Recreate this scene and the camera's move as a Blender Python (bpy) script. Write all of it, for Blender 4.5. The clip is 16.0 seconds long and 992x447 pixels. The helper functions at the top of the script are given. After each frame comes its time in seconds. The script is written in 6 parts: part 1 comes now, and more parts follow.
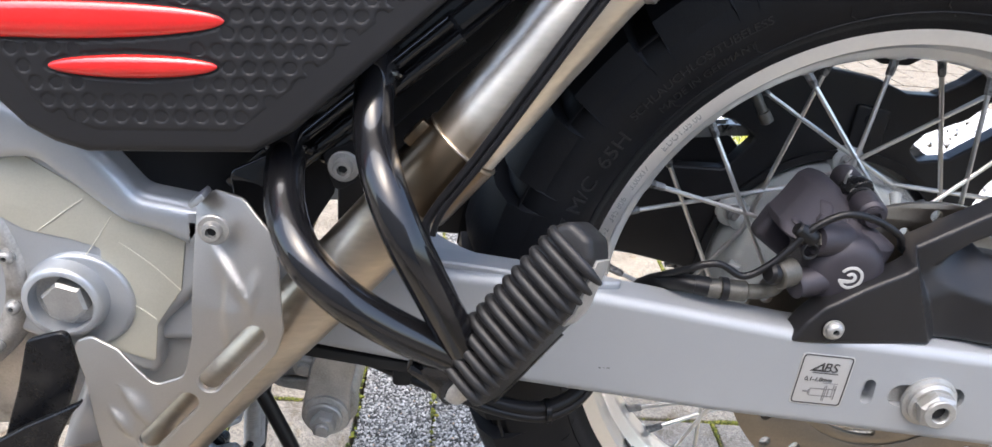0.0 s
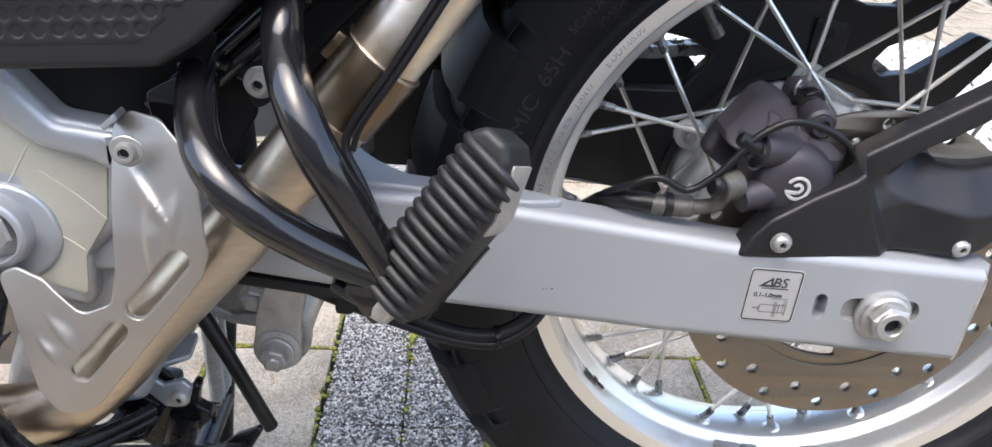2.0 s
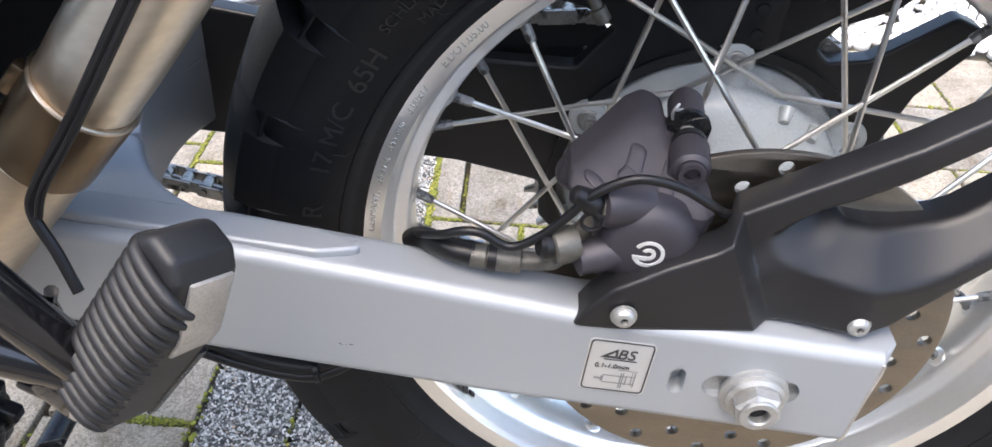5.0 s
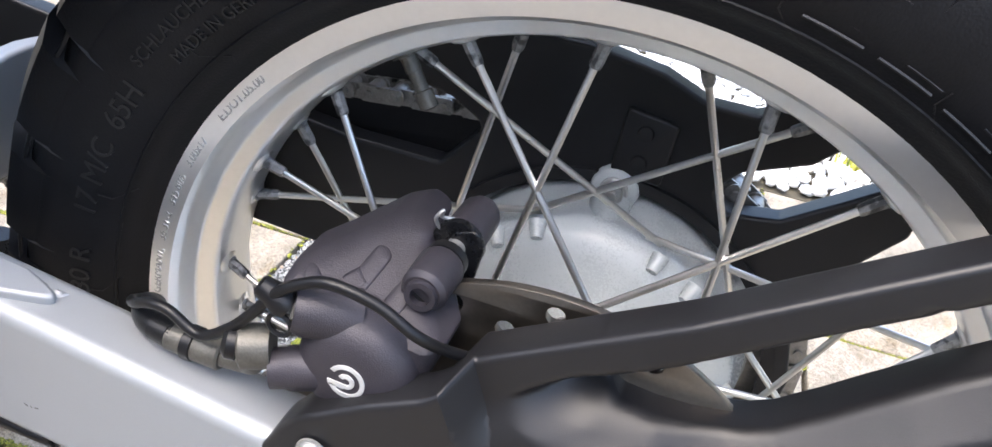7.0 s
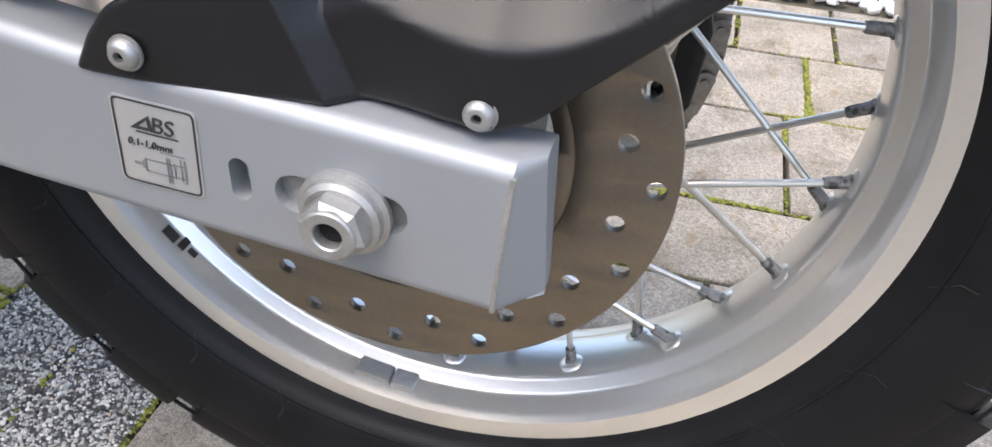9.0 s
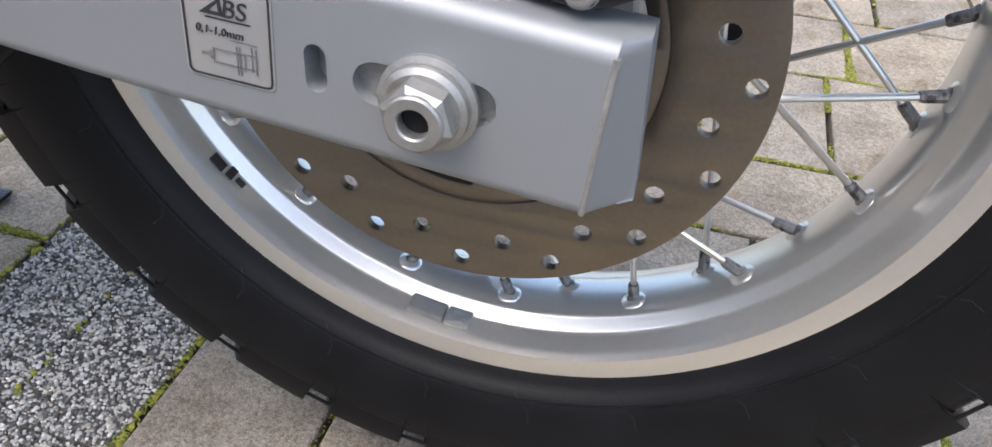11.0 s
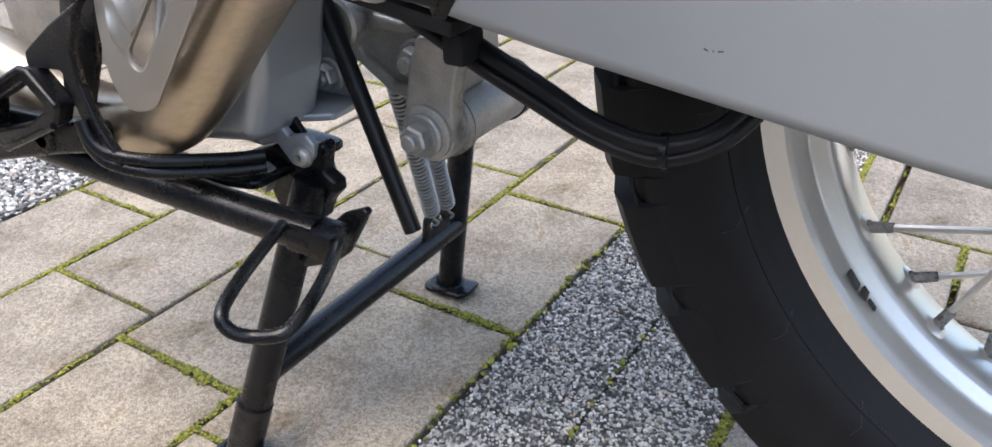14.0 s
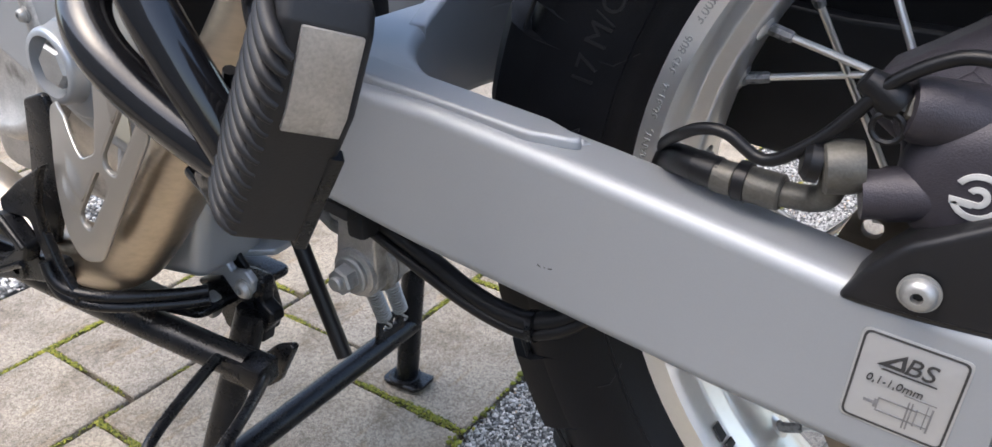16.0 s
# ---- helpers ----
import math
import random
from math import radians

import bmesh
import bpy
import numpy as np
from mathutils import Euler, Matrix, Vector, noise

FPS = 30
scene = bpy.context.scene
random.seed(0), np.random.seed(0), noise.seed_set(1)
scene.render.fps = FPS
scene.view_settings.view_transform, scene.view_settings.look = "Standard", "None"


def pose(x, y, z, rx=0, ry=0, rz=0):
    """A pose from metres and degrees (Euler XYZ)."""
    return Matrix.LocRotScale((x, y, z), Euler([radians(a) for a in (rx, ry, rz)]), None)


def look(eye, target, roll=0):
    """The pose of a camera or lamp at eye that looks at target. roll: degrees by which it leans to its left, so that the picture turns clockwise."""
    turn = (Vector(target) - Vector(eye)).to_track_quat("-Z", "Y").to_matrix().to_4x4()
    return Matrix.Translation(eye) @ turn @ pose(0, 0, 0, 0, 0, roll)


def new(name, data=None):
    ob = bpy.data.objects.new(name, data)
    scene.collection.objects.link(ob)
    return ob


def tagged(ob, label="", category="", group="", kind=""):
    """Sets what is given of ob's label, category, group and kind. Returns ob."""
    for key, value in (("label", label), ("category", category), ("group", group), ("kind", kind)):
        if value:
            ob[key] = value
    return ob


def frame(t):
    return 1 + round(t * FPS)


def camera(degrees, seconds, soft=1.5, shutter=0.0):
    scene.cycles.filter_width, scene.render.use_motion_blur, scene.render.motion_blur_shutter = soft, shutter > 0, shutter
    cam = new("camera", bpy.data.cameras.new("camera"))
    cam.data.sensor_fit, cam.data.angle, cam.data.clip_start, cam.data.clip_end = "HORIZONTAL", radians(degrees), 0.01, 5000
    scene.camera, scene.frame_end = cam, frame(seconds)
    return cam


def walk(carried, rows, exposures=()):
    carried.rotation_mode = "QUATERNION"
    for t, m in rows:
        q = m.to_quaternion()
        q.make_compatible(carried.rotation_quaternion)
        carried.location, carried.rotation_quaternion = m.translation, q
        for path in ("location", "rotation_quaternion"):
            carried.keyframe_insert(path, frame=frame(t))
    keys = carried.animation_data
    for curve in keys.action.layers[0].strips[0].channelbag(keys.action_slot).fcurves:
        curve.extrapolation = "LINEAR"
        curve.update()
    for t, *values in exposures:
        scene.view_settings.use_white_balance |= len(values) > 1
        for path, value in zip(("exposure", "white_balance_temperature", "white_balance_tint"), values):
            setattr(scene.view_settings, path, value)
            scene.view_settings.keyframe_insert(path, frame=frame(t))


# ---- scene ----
cam = camera(60.76, 16.0)
# seconds, eye x y z, yaw, pitch, roll
PATH = [
    (0, -0.3277, -0.6016, 0.6418, -3.57, -23.11, 4.90),
    (0.5, -0.3210, -0.6006, 0.6346, -3.39, -24.36, 4.60),
    (1, -0.3129, -0.6015, 0.6277, -3.36, -24.59, 4.12),
    (1.5, -0.2966, -0.6019, 0.6212, -3.28, -25.20, 3.54),
    (2, -0.2814, -0.6007, 0.6154, -3.18, -25.77, 3.09),
    (2.5, -0.2596, -0.5971, 0.6106, -3.48, -26.30, 2.27),
    (3, -0.2395, -0.6000, 0.6142, -4.25, -26.43, 2.22),
    (3.5, -0.2318, -0.5996, 0.6140, -4.78, -26.31, 2.15),
    (3.7, -0.2295, -0.5986, 0.6130, -4.98, -26.30, 2.24),
    (5.8, -0.0671, -0.3634, 0.7053, 6.83, -42.90, 9.56),
    (6, -0.0476, -0.3549, 0.6780, 8.70, -39.71, 11.51),
    (6.5, 0.0043, -0.3398, 0.6376, 12.34, -32.46, 11.21),
    (7, 0.0292, -0.3609, 0.6471, 12.51, -30.72, 9.90),
    (7.5, 0.0469, -0.3677, 0.6296, 13.46, -29.10, 7.82),
    (8, 0.0640, -0.3804, 0.6030, 12.96, -28.18, 5.90),
    (8.5, 0.0912, -0.3770, 0.5706, 12.99, -32.92, 4.15),
    (9, 0.1110, -0.3719, 0.5205, 12.81, -36.51, 3.89),
    (9.2, 0.1157, -0.3709, 0.5068, 12.82, -38.18, 3.78),
    (11.3, 0.0684, -0.3830, 0.4758, 13.94, -36.91, 4.05),
    (11.5, 0.0430, -0.3845, 0.4711, 15.68, -35.46, 3.43),
    (12, -0.0312, -0.4180, 0.4597, 24.10, -30.80, 2.10),
    (12.5, -0.0789, -0.4213, 0.4620, 28.82, -30.32, 0.72),
    (13, -0.1145, -0.4337, 0.4513, 30.76, -29.95, -0.21),
    (13.5, -0.1298, -0.4378, 0.4469, 31.49, -29.67, -0.24),
    (14, -0.1288, -0.4367, 0.4452, 31.97, -29.55, -0.33),
    (14.5, -0.1253, -0.4398, 0.4470, 32.04, -29.64, -0.22),
    (15, -0.1128, -0.4383, 0.4587, 32.27, -29.55, -0.05),
    (15.5, -0.0918, -0.4275, 0.4869, 32.67, -29.07, 0.23),
    (16, -0.0608, -0.4086, 0.5316, 34.30, -27.54, -0.03),
]
walk(cam, [(t, pose(x, y, z, 90 + p, 0, w) @ pose(0, 0, 0, 0, 0, r)) for t, x, y, z, w, p, r in PATH], [(0, 2.06), (3.7, 2.12), (6, 2.28), (7.8, 2.40), (8.6, 1.92), (9.2, 1.79), (11.3, 1.5), (11.7, 1.52), (12.2, 1.8), (16, 1.76)])

# ---- light ----
world = bpy.data.worlds.new("world")
scene.world = world
world.use_nodes = True
wn = world.node_tree.nodes
sky = wn.new("ShaderNodeTexSky")
sky.sky_type, sky.sun_disc = "NISHITA", False
sky.sun_elevation, sky.sun_rotation = radians(66), radians(200)
sky.dust_density, sky.air_density = 3.7, 1.0
wn["Background"].inputs["Strength"].default_value = 0.15
world.node_tree.links.new(sky.outputs["Color"], wn["Background"].inputs["Color"])
sun = new("sun", bpy.data.lights.new("sun", "SUN"))
sun.data.energy, sun.data.angle, sun.data.color = 0.45, radians(50), (1.0, 0.99, 0.975)
sun.matrix_world = look((-1.2, -1.0, 4.0), (0, 0, 0))

# ---- materials ----
def ramp(nt, fac, stops):
    n = nt.nodes.new("ShaderNodeValToRGB")
    el = n.color_ramp.elements
    while len(el) < len(stops):
        el.new(0.5)
    for e, (pos, c) in zip(el, stops):
        e.position, e.color = pos, (*c, 1)
    nt.links.new(fac, n.inputs["Fac"])
    return n.outputs["Color"]


def noise_tex(nt, scale, detail=4, stretch=None, kind="ShaderNodeTexNoise"):
    tc = nt.nodes.new("ShaderNodeTexCoord")
    mp = nt.nodes.new("ShaderNodeMapping")
    mp.inputs["Scale"].default_value = stretch or (1, 1, 1)
    nt.links.new(tc.outputs["Object"], mp.inputs["Vector"])
    n = nt.nodes.new(kind)
    n.inputs["Scale"].default_value = scale
    if "Detail" in n.inputs:
        n.inputs["Detail"].default_value = detail
    nt.links.new(mp.outputs["Vector"], n.inputs["Vector"])
    return n


def mat(name, col, rough, metal=0.0, var=0.15, big=25, fine=500, bump=0.05, rvar=0.08, coat=0.0, stretch=None, dirt=None, dirt_at=0.62, spec=0.5):
    """A painted, metal, rubber or plastic surface with stains at a large scale and grain at a small one."""
    m = bpy.data.materials.new(name)
    m.use_nodes = True
    nt = m.node_tree
    b = nt.nodes["Principled BSDF"]
    b.inputs["Metallic"].default_value = metal
    b.inputs["Coat Weight"].default_value = coat
    b.inputs["Specular IOR Level"].default_value = spec
    b.inputs["Coat Roughness"].default_value = 0.08
    n1, n2 = noise_tex(nt, big, 5), noise_tex(nt, fine, 3, stretch)
    add = nt.nodes.new("ShaderNodeMath")
    add.operation = "MULTIPLY_ADD"
    nt.links.new(n1.outputs["Fac"], add.inputs[0])
    add.inputs[1].default_value = 0.6
    m2 = nt.nodes.new("ShaderNodeMath")
    m2.operation = "MULTIPLY"
    nt.links.new(n2.outputs["Fac"], m2.inputs[0])
    m2.inputs[1].default_value = 0.4
    nt.links.new(m2.outputs[0], add.inputs[2])
    lo, hi = [c * (1 - var) for c in col], [min(1, c * (1 + var)) for c in col]
    out = ramp(nt, add.outputs[0], [(0.3, lo), (0.7, hi)])
    if dirt:
        n3 = noise_tex(nt, big * 0.55, 8)
        mask = ramp(nt, n3.outputs["Fac"], [(dirt_at - 0.04, (0, 0, 0)), (dirt_at + 0.06, (1, 1, 1))])
        mx = nt.nodes.new("ShaderNodeMix")
        mx.data_type = "RGBA"
        nt.links.new(mask, mx.inputs[0])
        nt.links.new(out, mx.inputs[6])
        mx.inputs[7].default_value = (*dirt, 1)
        out = mx.outputs[2]
    nt.links.new(out, b.inputs["Base Color"])
    r = nt.nodes.new("ShaderNodeMapRange")
    r.inputs["To Min"].default_value, r.inputs["To Max"].default_value = max(0.02, rough - rvar), rough + rvar
    nt.links.new(add.outputs[0], r.inputs["Value"])
    nt.links.new(r.outputs["Result"], b.inputs["Roughness"])
    if bump:
        bp = nt.nodes.new("ShaderNodeBump")
        bp.inputs["Strength"].default_value, bp.inputs["Distance"].default_value = bump, 0.001
        nt.links.new(n2.outputs["Fac"], bp.inputs["Height"])
        nt.links.new(bp.outputs["Normal"], b.inputs["Normal"])
    return m


SILVER = mat("silver_paint", (0.315, 0.332, 0.350), 0.54, 0.45, 0.04, 12, 1800, 0.02, 0.03)
FRAME_SILVER = mat("frame_paint", (0.42, 0.445, 0.47), 0.38, 0.6, 0.06, 18, 1500, 0.03, 0.04)
CAST = mat("cast_aluminium", (0.46, 0.45, 0.43), 0.5, 0.8, 0.28, 60, 700, 0.3, 0.1, dirt=(0.2, 0.19, 0.17), dirt_at=0.60)
RIM = mat("polished_rim", (0.82, 0.81, 0.785), 0.30, 0.85, 0.04, 9, 300, 0.0, 0.04)
STAMP = mat("stamped_metal", (0.46, 0.46, 0.45), 0.45, 0.8, 0.25, 150, 900, 0.5, 0.1)
RIDGE = mat("rubber_ridge", (0.010, 0.010, 0.011), 0.46, 0.0, 0.2)
HUB = mat("hub_grey", (0.40, 0.425, 0.425), 0.28, 0.0, 0.08, 30, 900, 0.05, 0.06)
SPOKE = mat("spoke_steel", (0.66, 0.65, 0.63), 0.3, 1.0, 0.1, 40, 800, 0.02)
NIPPLE = mat("nipple_zinc", (0.26, 0.26, 0.26), 0.55, 0.8, 0.4, 300, 1500, 0.4, 0.1, dirt=(0.08, 0.08, 0.08), dirt_at=0.55)
ZINC = mat("zinc_bolt", (0.38, 0.38, 0.37), 0.48, 0.75, 0.15, 120, 900, 0.1, 0.1, dirt=(0.3, 0.29, 0.27), dirt_at=0.62)
RUBBER = mat("tyre_rubber", (0.0072, 0.0075, 0.0088), 0.44, 0.0, 0.35, 30, 900, 0.2, 0.1, spec=0.20)
PEG_RUBBER = mat("peg_rubber", (0.011, 0.011, 0.012), 0.5, 0.0, 0.3, 50, 1200, 0.12, 0.1, spec=0.4)
BLACK_PLASTIC = mat("black_plastic", (0.0105, 0.0105, 0.0118), 0.38, 0.0, 0.25, 30, 2200, 0.08, 0.05, spec=0.36)
MATT_BLACK = mat("matt_black", (0.014, 0.014, 0.0148), 0.65, 0.0, 0.3, 30, 900, 0.1, spec=0.2)
BLACK_GLOSS = mat("black_lacquer", (0.007, 0.007, 0.008), 0.13, 0.0, 0.3, 35, 700, 0.03, 0.05, 0.3)
STAND_BLACK = mat("stand_black", (0.005, 0.0054, 0.0066), 0.28, 0.0, 0.3, 60, 700, 0.12, 0.08, dirt=(0.016, 0.016, 0.016), spec=0.32)
PIPE = mat("exhaust_steel", (0.69, 0.635, 0.545), 0.37, 1.0, 0.16, 16, 300, 0.06, 0.08, stretch=(0.15, 1, 1), dirt=(0.42, 0.345, 0.26), dirt_at=0.62)
PIPE_LOW = mat("browned_steel", (0.52, 0.445, 0.35), 0.34, 1.0, 0.20, 14, 300, 0.06, 0.08, stretch=(0.15, 1, 1), dirt=(0.26, 0.195, 0.135), dirt_at=0.60)
PIPE_HOT = mat("heat_tinted_steel", (0.40, 0.325, 0.245), 0.33, 1.0, 0.20, 16, 300, 0.06, 0.08, stretch=(0.15, 1, 1), dirt=(0.20, 0.15, 0.10), dirt_at=0.58)
SHIELD = mat("heat_shield_steel", (0.42, 0.405, 0.38), 0.38, 0.9, 0.06, 25, 1200, 0.03, 0.05)
BEIGE = mat("clear_film", (0.44, 0.435, 0.37), 0.33, 0.25, 0.08, 20, 900, 0.04)
BEIGE_LIGHT = mat("film_crease", (0.62, 0.61, 0.52), 0.4, 0.0, 0.05)
PANEL = mat("side_panel", (0.0125, 0.0125, 0.014), 0.5, 0.0, 0.2, 20, 2500, 0.2, 0.05, spec=0.38)
RED = mat("red_gloss", (0.62, 0.018, 0.016), 0.12, 0.0, 0.1, 20, 700, 0.0, 0.03, 0.8)
CALIPER = mat("caliper_anodised", (0.036, 0.0325, 0.040), 0.48, 0.3, 0.25, 50, 1500, 0.25, 0.08)
DISC = mat("disc_steel", (0.25, 0.222, 0.19), 0.38, 1.0, 0.12, 30, 500, 0.08, 0.06)
GREY_PRINT = mat("grey_print", (0.19, 0.19, 0.195), 0.4, 0.2)
WHITE_PRINT = mat("white_print", (0.42, 0.42, 0.41), 0.5, 0.0, 0.05)
BLACK_PRINT = mat("black_print", (0.03, 0.03, 0.031), 0.45, 0.0, 0.1)
DECAL = mat("decal_film", (0.50, 0.51, 0.52), 0.3, 0.6, 0.03)
HOSE = mat("hose_rubber", (0.006, 0.006, 0.007), 0.38, 0.0, 0.3, 60, 900, 0.08, spec=0.32)
BRASS = mat("dirty_fitting", (0.105, 0.10, 0.088), 0.5, 0.6, 0.3, 150, 900, 0.2, 0.1, dirt=(0.1, 0.095, 0.08))
CHAIN = mat("chain_steel", (0.32, 0.31, 0.295), 0.4, 0.9, 0.3, 150, 900, 0.2, 0.1, dirt=(0.03, 0.03, 0.03))
ORANGE = mat("orange_lens", (0.85, 0.35, 0.02), 0.2, 0.0, 0.1)


def paver_mat():
    m = mat("paver_concrete", (0.262, 0.234, 0.195), 0.85, 0.0, 0.16, 14, 420, 1.0, 0.05)
    nt = m.node_tree
    b = nt.nodes["Principled BSDF"]
    b.inputs["Specular IOR Level"].default_value = 0.25
    oi = nt.nodes.new("ShaderNodeObjectInfo")
    tint = ramp(nt, oi.outputs["Random"], [(0.0, (0.80, 0.81, 0.83)), (0.5, (0.96, 0.95, 0.93)), (1.0, (1.12, 1.07, 0.98))])
    speck = ramp(nt, noise_tex(nt, 1000, 3).outputs["Fac"], [(0.34, (0.36, 0.35, 0.33)), (0.43, (0.92, 0.92, 0.92)), (0.58, (1.04, 1.04, 1.04)), (0.67, (1.7, 1.7, 1.66))])
    smear = ramp(nt, noise_tex(nt, 26, 9).outputs["Fac"], [(0.32, (0.74, 0.71, 0.66)), (0.46, (0.96, 0.95, 0.94)), (0.60, (1.06, 1.06, 1.06)), (0.70, (1.16, 1.15, 1.13))])
    rust = ramp(nt, noise_tex(nt, 75, 6, (1, 0.35, 1)).outputs["Fac"], [(0.56, (1, 1, 1)), (0.74, (0.80, 0.70, 0.56))])
    src = b.inputs["Base Color"].links[0].from_socket
    grain = ramp(nt, noise_tex(nt, 330, 3).outputs["Fac"], [(0.35, (0.70, 0.69, 0.67)), (0.5, (1, 1, 1)), (0.65, (1.22, 1.22, 1.20))])
    for s in (tint, speck, grain, smear, rust):
        mx = nt.nodes.new("ShaderNodeMix")
        mx.data_type, mx.blend_type = "RGBA", "MULTIPLY"
        mx.inputs[0].default_value = 1.0
        nt.links.new(src, mx.inputs[6])
        nt.links.new(s, mx.inputs[7])
        src = mx.outputs[2]
    nt.links.new(src, b.inputs["Base Color"])
    return m


PAVER = paver_mat()


def island_mat(name, stops, rough, bump=0.2, fine=700):
    m = mat(name, stops[0][1], rough, 0.0, 0.2, 60, fine, bump)
    nt = m.node_tree
    g = nt.nodes.new("ShaderNodeNewGeometry")
    nt.links.new(ramp(nt, g.outputs["Random Per Island"], stops), nt.nodes["Principled BSDF"].inputs["Base Color"])
    return m


GRIT = island_mat("aggregate_grit", [(0.0, (0.040, 0.040, 0.039)), (0.26, (0.10, 0.10, 0.097)), (0.42, (0.25, 0.247, 0.235)), (0.76, (0.42, 0.41, 0.385)), (0.985, (0.60, 0.59, 0.56)), (0.99, (0.45, 0.33, 0.22))], 0.7)
MOSS = island_mat("moss", [(0.0, (0.055, 0.060, 0.011)), (0.4, (0.13, 0.14, 0.018)), (0.85, (0.22, 0.225, 0.026)), (1.0, (0.32, 0.27, 0.05))], 0.9)
PEBBLE = island_mat("white_pebbles", [(0.0, (0.6, 0.58, 0.54)), (0.5, (0.78, 0.77, 0.75)), (1.0, (0.85, 0.85, 0.84))], 0.6, 0.05)
LEAF = island_mat("grass_blades", [(0.0, (0.16, 0.22, 0.03)), (0.5, (0.45, 0.45, 0.06)), (1.0, (0.6, 0.55, 0.12))], 0.5, 0.05)
GRITBED = mat("aggregate_bed", (0.075, 0.073, 0.068), 0.9, 0.0, 0.3, 40, 500, 0.5)
EARTH = mat("joint_earth", (0.07, 0.06, 0.04), 0.95, 0.0, 0.4, 30, 400, 0.5)
WALL = mat("unseen_wall_render", (0.34, 0.33, 0.31), 0.9, 0.0, 0.15, 2, 90, 0.3)
GROUND = mat("distant_paving", (0.36, 0.34, 0.30), 0.85, 0.0, 0.2, 1.5, 60, 0.2)

# ---- building helpers ----
def part(name, bm, material, parent=None, label="", angle=34, kind=""):
    bmesh.ops.recalc_face_normals(bm, faces=bm.faces)
    lim = radians(angle)
    for f in bm.faces:
        f.smooth = True
    for e in bm.edges:
        e.smooth = len(e.link_faces) == 2 and e.calc_face_angle(0) < lim
    me = bpy.data.meshes.new(name)
    bm.to_mesh(me)
    bm.free()
    me.materials.append(material)
    ob = new(name, me)
    ob.parent = parent
    if label or kind:
        tagged(ob, label, kind=kind)
    if angle == 50:
        wn_mod = ob.modifiers.new("even_normals", "WEIGHTED_NORMAL")
        wn_mod.keep_sharp = True
    return ob


def V(*a):
    return Vector(a)


def soft(a, b, t):
    t = max(0.0, min(1.0, (t - a) / (b - a)))
    return t * t * (3 - 2 * t)


def smooth_path(pts, n=8, closed=False):
    P = [Vector(p) for p in pts]
    out = []
    m = len(P)
    for i in range(m if closed else m - 1):
        a, b, c, d = (P[(i + k) % m] if closed else P[min(max(i + k, 0), m - 1)] for k in (-1, 0, 1, 2))
        for k in range(n):
            t = k / n
            out.append(0.5 * ((2 * b) + (c - a) * t + (2 * a - 5 * b + 4 * c - d) * t * t + (3 * b - a - 3 * c + d) * t ** 3))
    if not closed:
        out.append(P[-1])
    return out


def tube(bm, path, r, seg=14, cap=True, closed=False, flat=1.0):
    """A round tube along path; r is one radius, or one for each point."""
    P = [Vector(p) for p in path]
    n = len(P)
    R = r if isinstance(r, (list, tuple)) else [r] * n
    if len(R) != n:
        R = [R[min(len(R) - 1, int(i / max(1, n - 1) * (len(R) - 1) + 0.5))] for i in range(n)]
    up = None
    rings = []
    for i in range(n):
        d = (P[(i + 1) % n] - P[i - 1]) if closed or 0 < i < n - 1 else (P[1] - P[0] if i == 0 else P[-1] - P[-2])
        d.normalize()
        if up is None:
            up = d.orthogonal().normalized() if abs(d.y) > 0.9 else V(0, 1, 0)
        up = (up - d * up.dot(d)).normalized()
        s = d.cross(up)
        rings.append([bm.verts.new(P[i] + (math.cos(2 * math.pi * k / seg) * up * flat + math.sin(2 * math.pi * k / seg) * s) * R[i]) for k in range(seg)])
    for i in range(n if closed else n - 1):
        a, b = rings[i], rings[(i + 1) % n]
        for k in range(seg):
            bm.faces.new((a[k], a[(k + 1) % seg], b[(k + 1) % seg], b[k]))
    if cap and not closed:
        bm.faces.new(rings[0])
        bm.faces.new(rings[-1])
    return bm


def stack(bm, p0, axis, rows, seg=24):
    """Rings of (distance along axis, radius) from p0: a turned piece."""
    p0, a = Vector(p0), Vector(axis).normalized()
    return tube(bm, [p0 + a * d for d, _ in rows], [r for _, r in rows], seg)


def turned(p0, axis, rows, seg=24):
    """As stack, with rings that may lie in one plane."""
    bm = bmesh.new()
    p0, a = Vector(p0), Vector(axis).normalized()
    u = a.orthogonal().normalized()
    s = a.cross(u)
    rings = [[bm.verts.new(p0 + a * d + (math.cos(2 * math.pi * k / seg) * u + math.sin(2 * math.pi * k / seg) * s) * max(r, 1e-4)) for k in range(seg)] for d, r in rows]
    for x, y in zip(rings, rings[1:]):
        for k in range(seg):
            bm.faces.new((x[k], x[(k + 1) % seg], y[(k + 1) % seg], y[k]))
    bm.faces.new(rings[0])
    bm.faces.new(rings[-1])
    return bm


def lathe(profile, seg=96, closed=True):
    """A ring round the y axis from (y, radius) rows."""
    bm = bmesh.new()
    rings = [[bm.verts.new((r * math.cos(2 * math.pi * k / seg), y, r * math.sin(2 * math.pi * k / seg))) for y, r in profile] for k in range(seg)]
    n = len(profile)
    for k in range(seg):
        a, b = rings[k], rings[(k + 1) % seg]
        for i in range(n if closed else n - 1):
            bm.faces.new((a[i], a[(i + 1) % n], b[(i + 1) % n], b[i]))
    return bm


